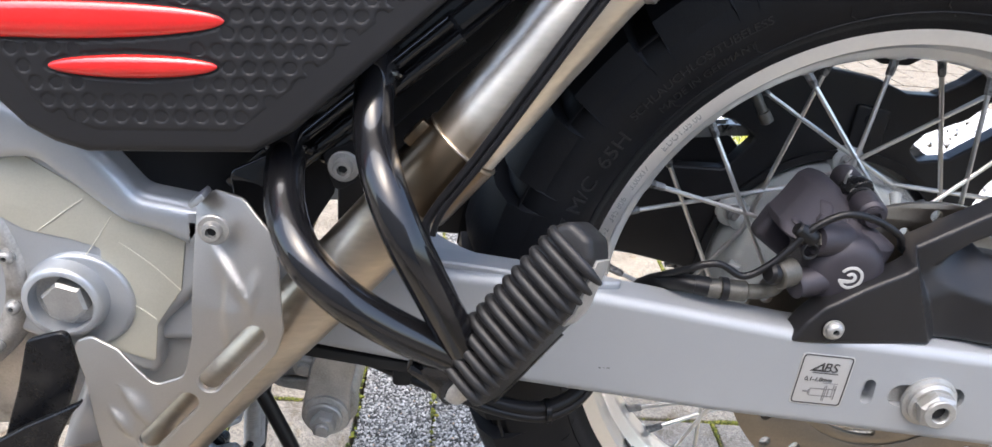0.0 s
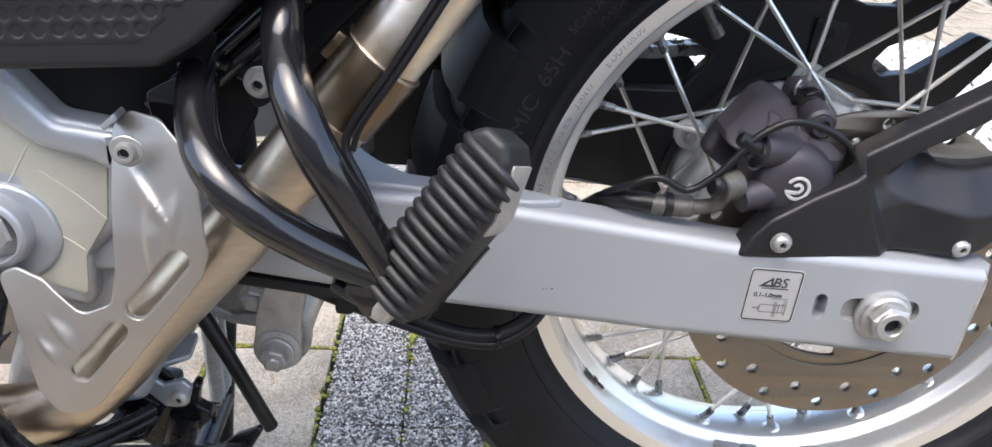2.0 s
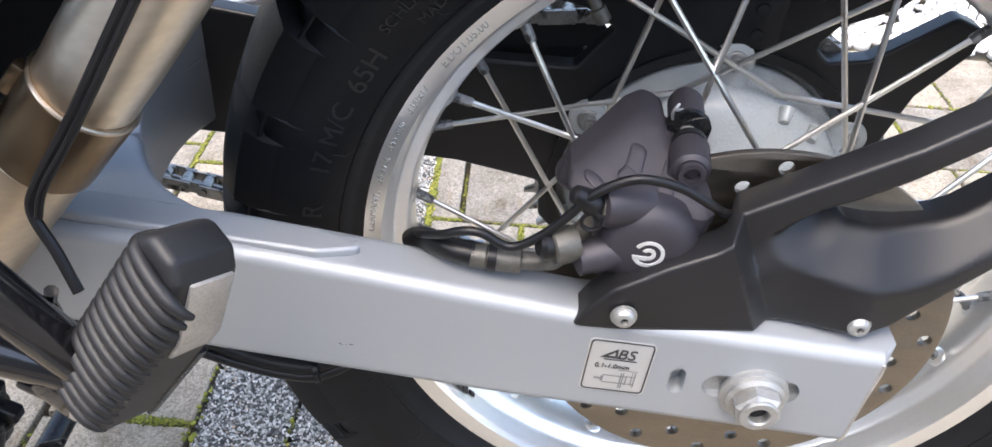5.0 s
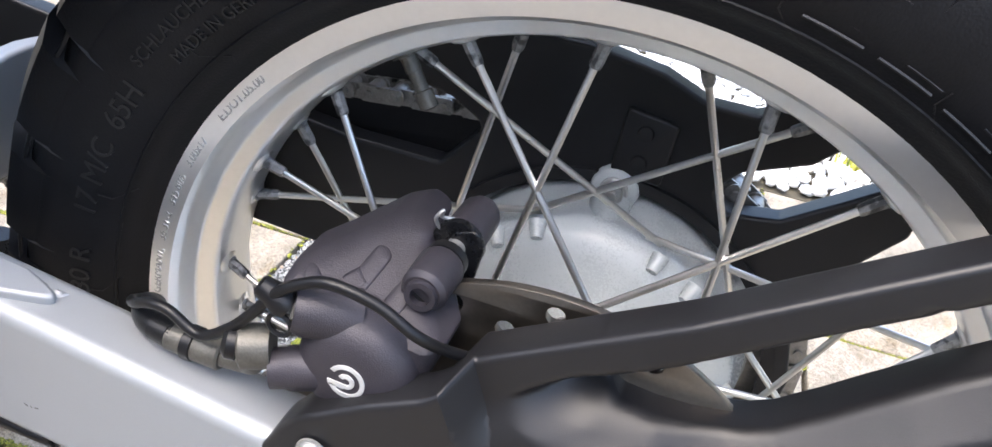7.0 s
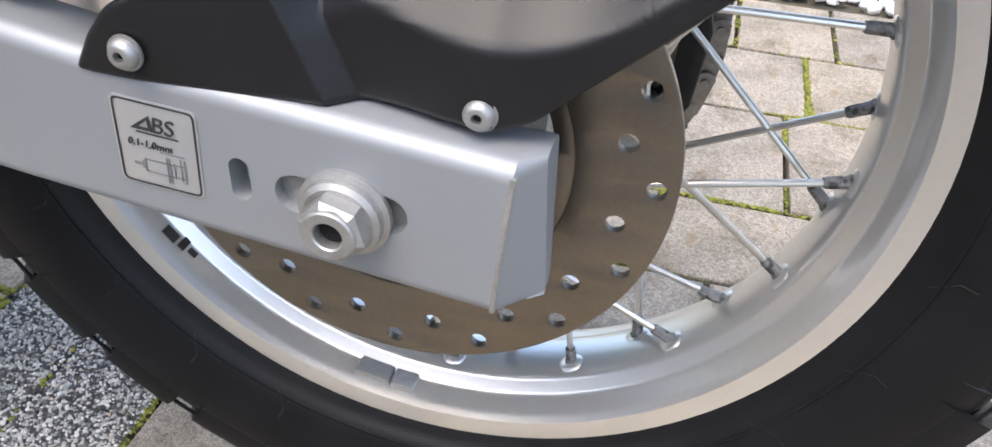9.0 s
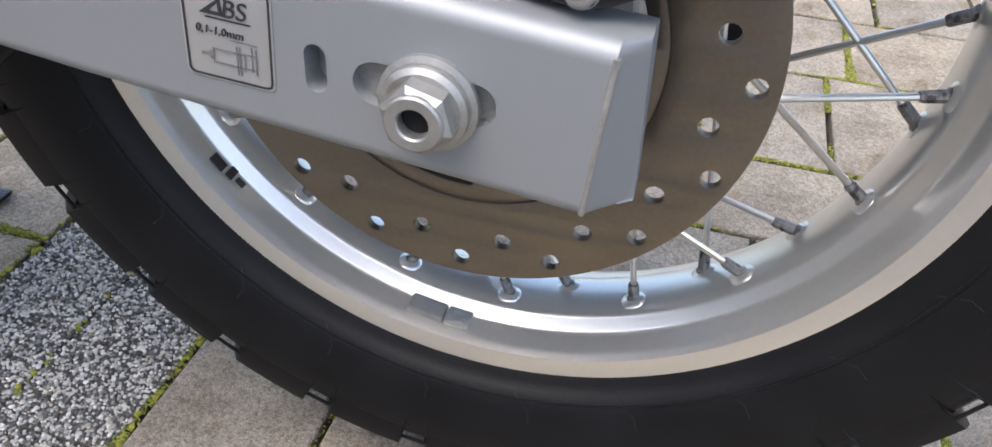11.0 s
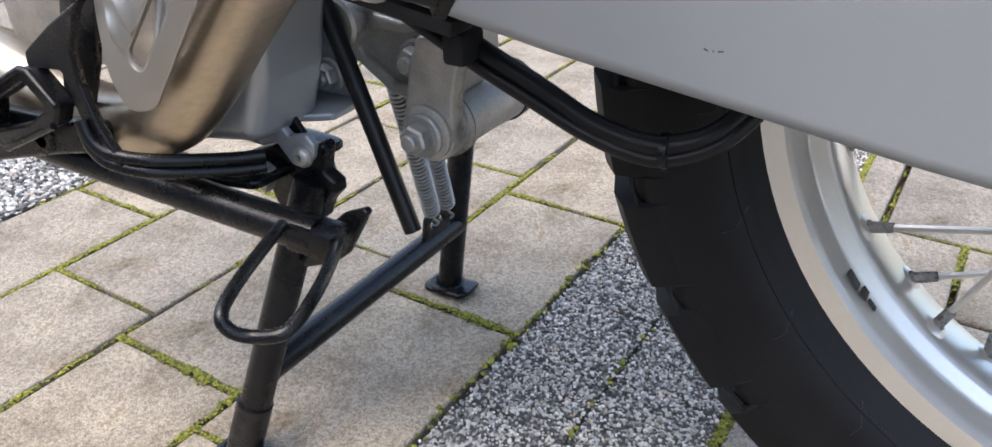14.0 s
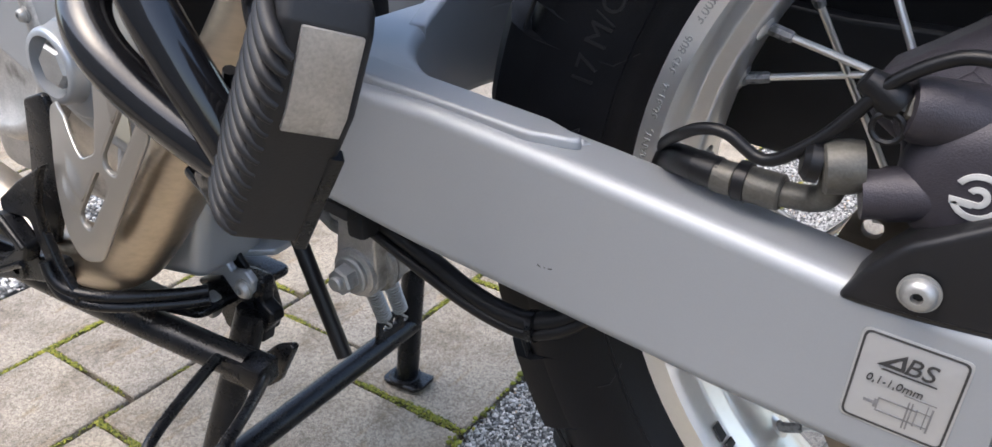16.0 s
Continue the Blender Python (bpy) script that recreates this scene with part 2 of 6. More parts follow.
def box(bm, c, size, bevel=0.0, rot=None, seg=2):
    m = Matrix.Translation(c) @ (rot.to_4x4() if rot else Matrix()) @ Matrix.Diagonal((*size, 1))
    b2 = bmesh.new()
    bmesh.ops.create_cube(b2, size=1.0, matrix=m)
    if bevel:
        bmesh.ops.bevel(b2, geom=b2.edges[:], offset=bevel, segments=seg, affect="EDGES", profile=0.5)
    return merge(bm, b2)


def merge(bm, other):
    me = bpy.data.meshes.new("tmp")
    other.to_mesh(me)
    other.free()
    bm.from_mesh(me)
    bpy.data.meshes.remove(me)
    return bm


def rounded(pts, r, n=5):
    """A polygon with its corners rounded; r: one radius or one for each corner."""
    out = []
    m = len(pts)
    for i, p in enumerate(pts):
        p = Vector(p[:2])
        rr = r[i] if isinstance(r, (list, tuple)) else r
        a, b = Vector(pts[i - 1][:2]) - p, Vector(pts[(i + 1) % m][:2]) - p
        la, lb = a.length, b.length
        a.normalize(), b.normalize()
        half = math.acos(max(-1, min(1, a.dot(b)))) / 2
        d = min(rr / max(math.tan(half), 1e-3), 0.48 * la, 0.48 * lb)
        if d < 1e-5 or half > 1.55:
            out.append((p.x, p.y))
            continue
        for k in range(n + 1):
            t = k / n
            q = (p + a * d) * (1 - t) ** 2 + p * 2 * t * (1 - t) + (p + b * d) * t * t
            out.append((q.x, q.y))
    return out


def plate(outlines, y, thick, bevel=0.001, res=2):
    """A flat plate from outlines in the x-z plane (the first the edge, the rest holes), its near face at y."""
    cu = bpy.data.curves.new("tmp", "CURVE")
    cu.dimensions, cu.fill_mode = "2D", "BOTH"
    bevel = min(bevel, thick * 0.49)
    cu.extrude, cu.bevel_depth, cu.bevel_resolution, cu.offset = thick / 2 - bevel, bevel, res, -bevel
    for o in outlines:
        s = cu.splines.new("POLY")
        s.points.add(len(o) - 1)
        for q, (x, z) in zip(s.points, o):
            q.co = (x, z, 0, 1)
        s.use_cyclic_u = True
    ob = new("tmp", cu)
    me = bpy.data.meshes.new_from_object(ob)
    bpy.data.objects.remove(ob)
    bpy.data.curves.remove(cu)
    me.transform(Matrix(((1, 0, 0, 0), (0, 0, -1, y + thick / 2), (0, 1, 0, 0), (0, 0, 0, 1))))
    bm = bmesh.new()
    bm.from_mesh(me)
    bpy.data.meshes.remove(me)
    bmesh.ops.remove_doubles(bm, verts=bm.verts, dist=1e-6)
    return bm


def slot_outline(a, b, w, n=8):
    a, b = Vector(a), Vector(b)
    d = (b - a).normalized()
    s = Vector((-d.y, d.x))
    t0 = math.atan2(s.y, s.x)
    return [tuple(a + Vector((math.cos(t0 + math.pi * k / n), math.sin(t0 + math.pi * k / n))) * w) for k in range(n + 1)] + \
           [tuple(b + Vector((math.cos(t0 + math.pi + math.pi * k / n), math.sin(t0 + math.pi + math.pi * k / n))) * w) for k in range(n + 1)]


def circle(c, r, n=24):
    return [(c[0] + r * math.cos(2 * math.pi * k / n), c[1] + r * math.sin(2 * math.pi * k / n)) for k in range(n)]


def shifted(bm, f):
    """Moves every vertex to f(co)."""
    for v in bm.verts:
        v.co = f(v.co)
    return bm


def button_bolt(name, p, r, parent, axis=(0, -1, 0), material=None, h=0.005):
    """A round-headed bolt with a star socket on a washer."""
    b = part(name, turned(p, axis, [(0, r), (0.0012, r), (0.0012, r * 0.86), (h * 0.55, r * 0.84), (h * 0.9, r * 0.66), (h, r * 0.5), (h, r * 0.3), (h * 0.45, r * 0.28)], 24), material or ZINC, parent)
    # black hexagon on the recess floor stands for the shade inside
    part("socket", turned(Vector(p) + Vector(axis).normalized() * h * 0.4, axis, [(0, r * 0.3), (0.0006, r * 0.28)], 6), MATT_BLACK, b)
    return b


def flange_bolt(name, p, r, parent, h=0.006, material=None):
    """A small round head with a star socket on a wide flat washer."""
    b = part(name, turned(p, (0, -1, 0), [(0, r), (0.0014, r), (0.0020, r * 0.93), (0.0020, r * 0.64), (h * 0.8, r * 0.62), (h, r * 0.54), (h, r * 0.34), (h * 0.5, r * 0.32)], 28), material or ZINC, parent)
    # shade within the recess, put in as a black hexagon
    part("socket", turned(Vector(p) + V(0, -h * 0.45, 0), (0, -1, 0), [(0, r * 0.34), (0.0006, r * 0.32)], 6), MATT_BLACK, b)
    return b


def hex_nut(name, p, axis, r, h, parent, washer=1.35, bore=0.45, material=None):
    """A flanged hexagon nut with a bolt end showing."""
    mt = material or ZINC
    b = part(name, turned(p, axis, [(0, r * washer), (h * 0.2, r * washer), (h * 0.28, r * washer * 0.9)], 28), mt, parent)
    ax = Vector(axis).normalized()
    part("hexagon", turned(Vector(p) + ax * h * 0.28, axis, [(0, r), (h * 0.6, r), (h * 0.72, r * 0.86)], 6), mt, b)
    if bore:
        part("bolt_end", turned(Vector(p) + ax * h * 0.9, axis, [(0, r * bore * 1.2), (h * 0.30, r * bore * 1.2), (h * 0.38, r * bore)], 16), mt, b)
    return b

# ---- ground ----
ZC = 0.3336   # height of the wheel's axle
ground = bmesh.new()
bmesh.ops.create_grid(ground, x_segments=1, y_segments=1, size=60, matrix=Matrix.Translation((0, 0, -0.03)))
tagged(part("ground", ground, EARTH), "brown earth under the paving", "ground", kind="structure")
rng = random.Random(4)

# ---- motorcycle ----
bike = tagged(new("motorcycle"), "silver and black motorcycle standing on its centre stand", "motorcycle")

# rear wheel
rim_profile = [(-0.0438, 0.2295), (-0.0425, 0.2312), (-0.037, 0.2305), (-0.034, 0.219), (-0.018, 0.216), (-0.014, 0.207), (0.014, 0.207), (0.018, 0.216),
               (0.034, 0.219), (0.037, 0.2305), (0.0425, 0.2312), (0.0438, 0.2295), (0.0415, 0.2165), (0.0385, 0.2150), (0.0355, 0.2135), (0.026, 0.2115), (0.0225, 0.2100),
               (0.0195, 0.2040), (0.016, 0.2020), (0.010, 0.2005), (0.0, 0.2000), (-0.010, 0.2005), (-0.016, 0.2020), (-0.0195, 0.2040), (-0.0225, 0.2100),
               (-0.026, 0.2115), (-0.0355, 0.2135), (-0.0385, 0.2150), (-0.0415, 0.2165)]
wheel = part("rear_wheel", lathe(rim_profile, 160), RIM, bike, "polished aluminium spoked rear wheel", 50)
wheel.location = (-0.001, 0, ZC + 0.0022)
side = [(-0.0440, 0.2275), (-0.0455, 0.2320), (-0.0500, 0.2350), (-0.0560, 0.2420), (-0.0610, 0.2530), (-0.0640, 0.2660), (-0.0646, 0.2780), (-0.0632, 0.2850),
        (-0.0590, 0.2910), (-0.0500, 0.2980), (-0.0380, 0.3030), (-0.0200, 0.3060), (0, 0.3070)]
tyre_profile = side + [(-y, r) for y, r in side[-2::-1]] + [(0.036, 0.222), (-0.036, 0.222)]
tyre = part("tyre", lathe(tyre_profile, 128), RUBBER, wheel, "black rubber block-tread motorcycle tyre", 60)


def tread_block(flip):
    """One shoulder block of the tread, curved over the tyre's crown."""
    bm = bmesh.new()
    rows = [(-0.0640, 0.2800), (-0.0652, 0.2890), (-0.0622, 0.3010), (-0.0500, 0.3110), (-0.0330, 0.3165), (-0.0120, 0.3195)]
    skew = [0.0, 0.0, 0.004, 0.016, 0.034, 0.054]
    n = 6
    half = 0.098
    lo, hi = [], []
    for (y, r), s in zip(rows, skew):
        w = half * (1.0 - 0.12 * (abs(y) / 0.065))
        lo.append([bm.verts.new(((r - 0.012) * math.sin(s + w * (2 * k / n - 1)), y * flip, (r - 0.012) * math.cos(s + w * (2 * k / n - 1)))) for k in range(n + 1)])
        w *= 0.94
        hi.append([bm.verts.new((r * math.sin(s + w * (2 * k / n - 1)), y * flip, r * math.cos(s + w * (2 * k / n - 1)))) for k in range(n + 1)])
    m = len(rows)
    for i in range(m - 1):
        for k in range(n):
            bm.faces.new((hi[i][k], hi[i][k + 1], hi[i + 1][k + 1], hi[i + 1][k]))
        bm.faces.new((lo[i][0], hi[i][0], hi[i + 1][0], lo[i + 1][0]))
        bm.faces.new((lo[i][n], hi[i][n], hi[i + 1][n], lo[i + 1][n]))
    for k in range(n):
        bm.faces.new((lo[0][k], hi[0][k], hi[0][k + 1], lo[0][k + 1]))
        bm.faces.new((lo[-1][k], hi[-1][k], hi[-1][k + 1], lo[-1][k + 1]))
    return bm


blocks = [part("tread_block", tread_block(f), RUBBER, wheel) for f in (1, -1)]
for f, first in zip((0, 1), blocks):
    for k in range(28):
        a = 2 * math.pi * (k + 0.5 * f) / 28
        ob = first if k == 0 else new("tread_block", first.data)
        ob.parent, ob.rotation_euler = wheel, (0, a, 0)

# hub
hub = part("hub", turned((0, -0.075, 0), (0, 1, 0), [(0, 0.028), (0.008, 0.036), (0.026, 0.036), (0.03, 0.058), (0.036, 0.060), (0.042, 0.058), (0.046, 0.036), (0.062, 0.034), (0.078, 0.042), (0.088, 0.058), (0.094, 0.074), (0.099, 0.084), (0.104, 0.089), (0.112, 0.0915), (0.128, 0.0925), (0.132, 0.097), (0.140, 0.098), (0.146, 0.095), (0.150, 0.07)], 64), HUB, wheel, "grey painted hub", 60)
for k in range(6):
    a = radians(90 + 60 * k)
    c, s = math.cos(a), math.sin(a)
    bm = bmesh.new()
    tube(bm, [(0.064 * c, 0.026, 0.064 * s), (0.084 * c, 0.044, 0.084 * s), (0.102 * c, 0.062, 0.102 * s)], [0.0085, 0.0110, 0.0120], 16)
    stack(bm, (0.102 * c, 0.050, 0.102 * s), (0, 1, 0), [(0, 0.0120), (0.002, 0.0135), (0.024, 0.0145)], 20)
    part("hub_lug", bm, HUB, wheel, "", 60)
    hex_nut("carrier_nut", (0.102 * c, 0.050, 0.102 * s), (0, -1, 0), 0.0062, 0.007, wheel, 1.3)
    for da in (-22, 22):
        c2, s2 = math.cos(a + radians(da)), math.sin(a + radians(da))
        bm = bmesh.new()
        tube(bm, [(0.0835 * c2, 0.0205, 0.0835 * s2), (0.0900 * c2, 0.0280, 0.0900 * s2)], [0.0032, 0.0050], 12)
        part("spoke_boss", bm, HUB, wheel, "", 60)

# spokes: groups of four every 40 degrees
BASE = 14.0


def spoke(theta, turn, near):
    th = radians(theta)
    y0, fy, fr = (-0.007, -0.036, 0.055) if near else (0.007, 0.030, 0.095)
    p = V(0.2005 * math.cos(th), y0, 0.2005 * math.sin(th))
    ph = th + radians(turn)
    q = V(fr * math.cos(ph), fy, fr * math.sin(ph))
    d = (q - p).normalized()
    bm = bmesh.new()
    tube(bm, [p, q], 0.00185, 10)
    part("spoke", bm, SPOKE, wheel)
    bm = bmesh.new()
    stack(bm, p - d * 0.003, d, [(0, 0.0042), (0.004, 0.0042), (0.005, 0.0033), (0.015, 0.0031), (0.0165, 0.0026)], 8)
    nip = part("spoke_nipple", bm, NIPPLE, wheel)
    bm = bmesh.new()
    bmesh.ops.create_icosphere(bm, subdivisions=2, radius=1.0, matrix=Matrix.Translation(p + V(math.cos(th), 0, math.sin(th)) * 0.0025) @ Matrix.Rotation(-th, 4, "Y") @ Matrix.Diagonal((0.0045, 0.0085, 0.010, 1)))
    part("nipple_dimple", bm, RIM, wheel)


for g in range(9):
    a = BASE + 40 * g
    spoke(a, 78, True)
    spoke(a - 12, -52, False)
    spoke(a - 21.6, -78, True)
    spoke(a - 28.5, 50, False)

# brake disc
holes = [circle((rr * math.cos(radians(a)), rr * math.sin(radians(a))), 0.0042, 12) for k in range(16) for rr, a in ((0.111, 22.5 * k), (0.099, 22.5 * k + 11.2))]
inner = [circle((0, 0), 0.078, 48)]
disc = part("brake_disc", plate([circle((0, 0), 0.120, 96)] + inner + holes, -0.0875, 0.0045, 0.0004, 1), DISC, wheel, "drilled brown-tinged steel brake disc")
windows = []
for k in range(5):
    a0 = 72 * k + 8
    o = [(0.070 * math.cos(radians(a0 + t)), 0.070 * math.sin(radians(a0 + t))) for t in range(0, 51, 5)] + [(0.047 * math.cos(radians(a0 + t)), 0.047 * math.sin(radians(a0 + t))) for t in range(46, 3, -6)]
    windows.append(rounded(o, 0.003, 3))
part("disc_carrier", plate([circle((0, 0), 0.0795, 64), circle((0, 0), 0.03, 32)] + windows, -0.0865, 0.004, 0.0005, 1), DISC, wheel)

# valve, weights, tape on the rim
va = radians(123)
vx, vz = math.cos(va), math.sin(va)
bm = bmesh.new()
stack(bm, (0.202 * vx, 0.004, 0.202 * vz), (-vx, -0.05, -vz), [(0, 0.0075), (0.004, 0.0075), (0.0045, 0.0042), (0.012, 0.0042), (0.0125, 0.0038), (0.022, 0.0036), (0.0225, 0.0048), (0.031, 0.0048), (0.032, 0.003)], 14)
part("valve", bm, BRASS, wheel, "brass tyre valve with a knurled cap")


def on_rim(a, y, r, size, name, material, label=""):
    a = radians(a)
    bm = bmesh.new()
    box(bm, (0, 0, 0), size, min(size) * 0.3)
    shifted(bm, lambda c: V((r + c.z) * math.cos(a + c.x / r), y + c.y, (r + c.z) * math.sin(a + c.x / r)))
    return part(name, bm, material, wheel, label)


on_rim(-100.0, -0.0300, 0.2095, (0.0225, 0.0130, 0.0050), "balance_weight", ZINC, "grey stick-on balance weight")
on_rim(-94.6, -0.0300, 0.2095, (0.0150, 0.0130, 0.0050), "balance_weight", STAMP)
on_rim(-141.2, -0.0290, 0.2112, (0.010, 0.007, 0.0012), "tape_patch", BLACK_PRINT)
on_rim(-138.6, -0.0262, 0.2108, (0.005, 0.011, 0.0012), "tape_patch", BLACK_PRINT)
on_rim(-136.6, -0.0275, 0.2110, (0.006, 0.004, 0.0012), "tape_patch", BLACK_PRINT)

def arc_text(body, size, r, a0, y, material, parent, thick=0.0005, stretch=1.0, slope=0.0):
    """Letters along the wheel, read clockwise, their feet on the circle r from the angle a0 on."""
    cu = bpy.data.curves.new("tmp", "FONT")
    cu.body, cu.size, cu.extrude = body, size, thick
    ob = new("tmp", cu)
    me = bpy.data.meshes.new_from_object(ob)
    bpy.data.objects.remove(ob)
    bpy.data.curves.remove(cu)
    bm = bmesh.new()
    bm.from_mesh(me)
    bpy.data.meshes.remove(me)
    a0 = radians(a0)
    shifted(bm, lambda c: V((r + c.y) * math.cos(a0 - stretch * c.x / r), y - c.z - slope * c.y, (r + c.y) * math.sin(a0 - stretch * c.x / r)))
    return part("lettering", bm, material, parent)


for body, a0 in (("GERMANY,", 176.5), ("36.31-2", 167.0), ("345 806", 160.6), ("3.00x17", 153.4), ("E.DOT.05.00", 144.2)):
    arc_text(body, 0.0062, 0.2205, a0, -0.0428, STAMP, wheel, 0.0004, 1.02 if len(body) < 9 else 1.05, -0.10)
for body, size, r, a0, y, sl in (("65H", 0.0150, 0.2510, 151.8, -0.0606, 0.2), ("17 M/C", 0.0150, 0.2510, 165.2, -0.0606, 0.2), ("80 R", 0.0150, 0.2510, 177.0, -0.0606, 0.2), ("SCHLAUCHLOS/TUBELESS", 0.0085, 0.2585, 143.2, -0.0624, 0.2), ("MADE IN GERMANY", 0.0075, 0.2480, 139.6, -0.0596, 0.3)):
    arc_text(body, size, r, a0, y, RIDGE, tyre, 0.0007, 1.1, sl)
for a0, a1, r in ((77.1, 71.7, 0.2465), (75.0, 71.4, 0.2510), (75.0, 71.9, 0.2548), (74.7, 71.6, 0.2588), (74.4, 71.4, 0.2622), (72.8, 71.2, 0.2668), (70.3, 65.2, 0.2465), (68.3, 64.9, 0.2500), (69.7, 67.9, 0.2660), (63.7, 58.5, 0.2455), (60.5, 58.5, 0.2500), (57.0, 53.0, 0.2465), (57.0, 54.0, 0.2620), (82.5, 79.0, 0.2500), (82.0, 79.2, 0.2560)):
    n = 6
    bm = bmesh.new()
    y = -0.0582 - 0.22 * (r - 0.2455) - (0.0 if r < 0.262 else 0.0005)
    tube(bm, [V(r * math.cos(radians(a0 + (a1 - a0) * k / n)), y, r * math.sin(radians(a0 + (a1 - a0) * k / n))) for k in range(n + 1)], 0.0007, 6)
    part("sidewall_ridge", bm, RIDGE, tyre)
for k in range(24):
    a = radians(137.4 - 14.6 * k)
    c, s_ = math.cos(a), math.sin(a)
    c1, s1 = math.cos(a - 0.04), math.sin(a - 0.04)
    bm = bmesh.new()
    tube(bm, [V(0.2515 * c, -0.0607, 0.2515 * s_), V(0.245 * c, -0.0578, 0.245 * s_), V(0.237 * c1, -0.0520, 0.237 * s1)], 0.00035, 5)
    part("mould_line", bm, RIDGE, tyre)
for r, y in ((0.2400, -0.0546), (0.2925, -0.0628)):
    part("moulded_ring", lathe([(y - 0.0008, r), (y, r + 0.0012), (y + 0.002, r), (y, r - 0.0012)], 96), RUBBER, tyre)

# sprocket and chain
SPR = 0.1265
teeth = []
for k in range(50):
    a = 2 * math.pi * k / 50
    for da, rr in ((-0.055, 0.1205), (-0.022, 0.1215), (-0.008, 0.1300), (0.008, 0.1300), (0.022, 0.1215)):
        teeth.append((rr * math.cos(a + da), rr * math.sin(a + da)))
part("sprocket", plate([teeth, circle((0, 0), 0.085, 48)], 0.079, 0.006, 0.0006, 1), CHAIN, wheel, "dark steel rear sprocket")
part("sprocket_carrier", turned((0, 0.066, 0), (0, 1, 0), [(0, 0.06), (0.004, 0.1), (0.013, 0.1), (0.02, 0.05)], 48), HUB, wheel)

chain_path = []
for k in range(25):
    a = radians(100 - 195 * k / 24)
    chain_path.append((SPR * math.cos(a), ZC + SPR * math.sin(a)))
d0, d1 = Vector((-0.52, ZC + 0.075)), Vector((-0.52, ZC - 0.02))
line = [tuple(Vector(chain_path[0]).lerp(d0, 1 - k / 24)) for k in range(24)] + chain_path + [tuple(Vector(chain_path[-1]).lerp(d1, k / 24)) for k in range(1, 25)]
LV = [Vector(p) for p in line]
acc = [0.0]
for a, b in zip(LV, LV[1:]):
    acc.append(acc[-1] + (b - a).length)


def along(s):
    for i in range(len(acc) - 1):
        if acc[i + 1] >= s:
            return LV[i].lerp(LV[i + 1], (s - acc[i]) / (acc[i + 1] - acc[i]))
    return LV[-1]


chain = part("drive_chain", tube(bmesh.new(), [V(p.x, 0.082, p.y) for p in LV[::6]], 0.0022, 6), CHAIN, bike, "oily steel roller chain")
PITCH = 0.015875
bm = bmesh.new()
n_links = int(acc[-1] / PITCH)
for i in range(n_links):
    p, q = along(i * PITCH), along((i + 1) * PITCH)
    d = (q - p).normalized()
    ang = math.atan2(d.y, d.x)
    for y in ((0.0725, 0.0905) if i % 2 else (0.0750, 0.0885)):
        o = []
        for k in range(20):
            t = 2 * math.pi * k / 20
            x, z = math.cos(t) * 0.0062 + (PITCH / 2 if math.cos(t) > 0 else -PITCH / 2), math.sin(t) * (0.0062 - 0.0016 * math.cos(t * 2) * 0)
            if abs(math.cos(t)) < 0.35:
                z *= 0.8
            o.append((x, z))
        m = (p + q) / 2
        vs = [[bm.verts.new((m.x + x * math.cos(ang) - z * math.sin(ang), y + dy, m.y + x * math.sin(ang) + z * math.cos(ang))) for x, z in o] for dy in (0, 0.0016)]
        for k in range(20):
            bm.faces.new((vs[0][k], vs[0][(k + 1) % 20], vs[1][(k + 1) % 20], vs[1][k]))
        bm.faces.new(vs[0])
        bm.faces.new(vs[1])
    stack(bm, (p.x, 0.0705, p.y), (0, 1, 0), [(0, 0.0026), (0.022, 0.0026)], 10)
    stack(bm, (p.x, 0.0768, p.y), (0, 1, 0), [(0, 0.0048), (0.0117, 0.0048)], 12)
part("link_plate", bm, CHAIN, chain, kind="stuff")

# swing arm
def carved(bm, cutters):
    """The mesh with the cutters taken out of it."""
    def temp(b):
        me = bpy.data.meshes.new("tmp")
        bmesh.ops.recalc_face_normals(b, faces=b.faces)
        b.to_mesh(me)
        b.free()
        return new("tmp", me)
    body, tools = temp(bm), [temp(c) for c in cutters]
    for c in tools:
        cut_mod = body.modifiers.new("cut", "BOOLEAN")
        cut_mod.operation, cut_mod.object, cut_mod.solver = "DIFFERENCE", c, "EXACT"
    bpy.context.view_layer.update()
    me = bpy.data.meshes.new_from_object(body.evaluated_get(bpy.context.evaluated_depsgraph_get()))
    out = bmesh.new()
    out.from_mesh(me)
    for ob in [body] + tools:
        old = ob.data
        bpy.data.objects.remove(ob)
        bpy.data.meshes.remove(old)
    bpy.data.meshes.remove(me)
    return out


def slab(outline, y, thick, bevel, seg=5):
    """A bar with the outline in the x-z plane and rounded long edges."""
    b = bmesh.new()
    front = [b.verts.new((x, y, z)) for x, z in outline]
    back = [b.verts.new((x, y + thick, z)) for x, z in outline]
    b.faces.new(front)
    b.faces.new(back[::-1])
    n = len(outline)
    for i in range(n):
        b.faces.new((front[i], back[i], back[(i + 1) % n], front[(i + 1) % n]))
    bmesh.ops.recalc_face_normals(b, faces=b.faces)
    rims = [e for e in b.edges if abs(e.verts[0].co.y - e.verts[1].co.y) < 1e-6]
    bmesh.ops.bevel(b, geom=rims, offset=bevel, segments=seg, affect="EDGES", profile=0.5)
    return b


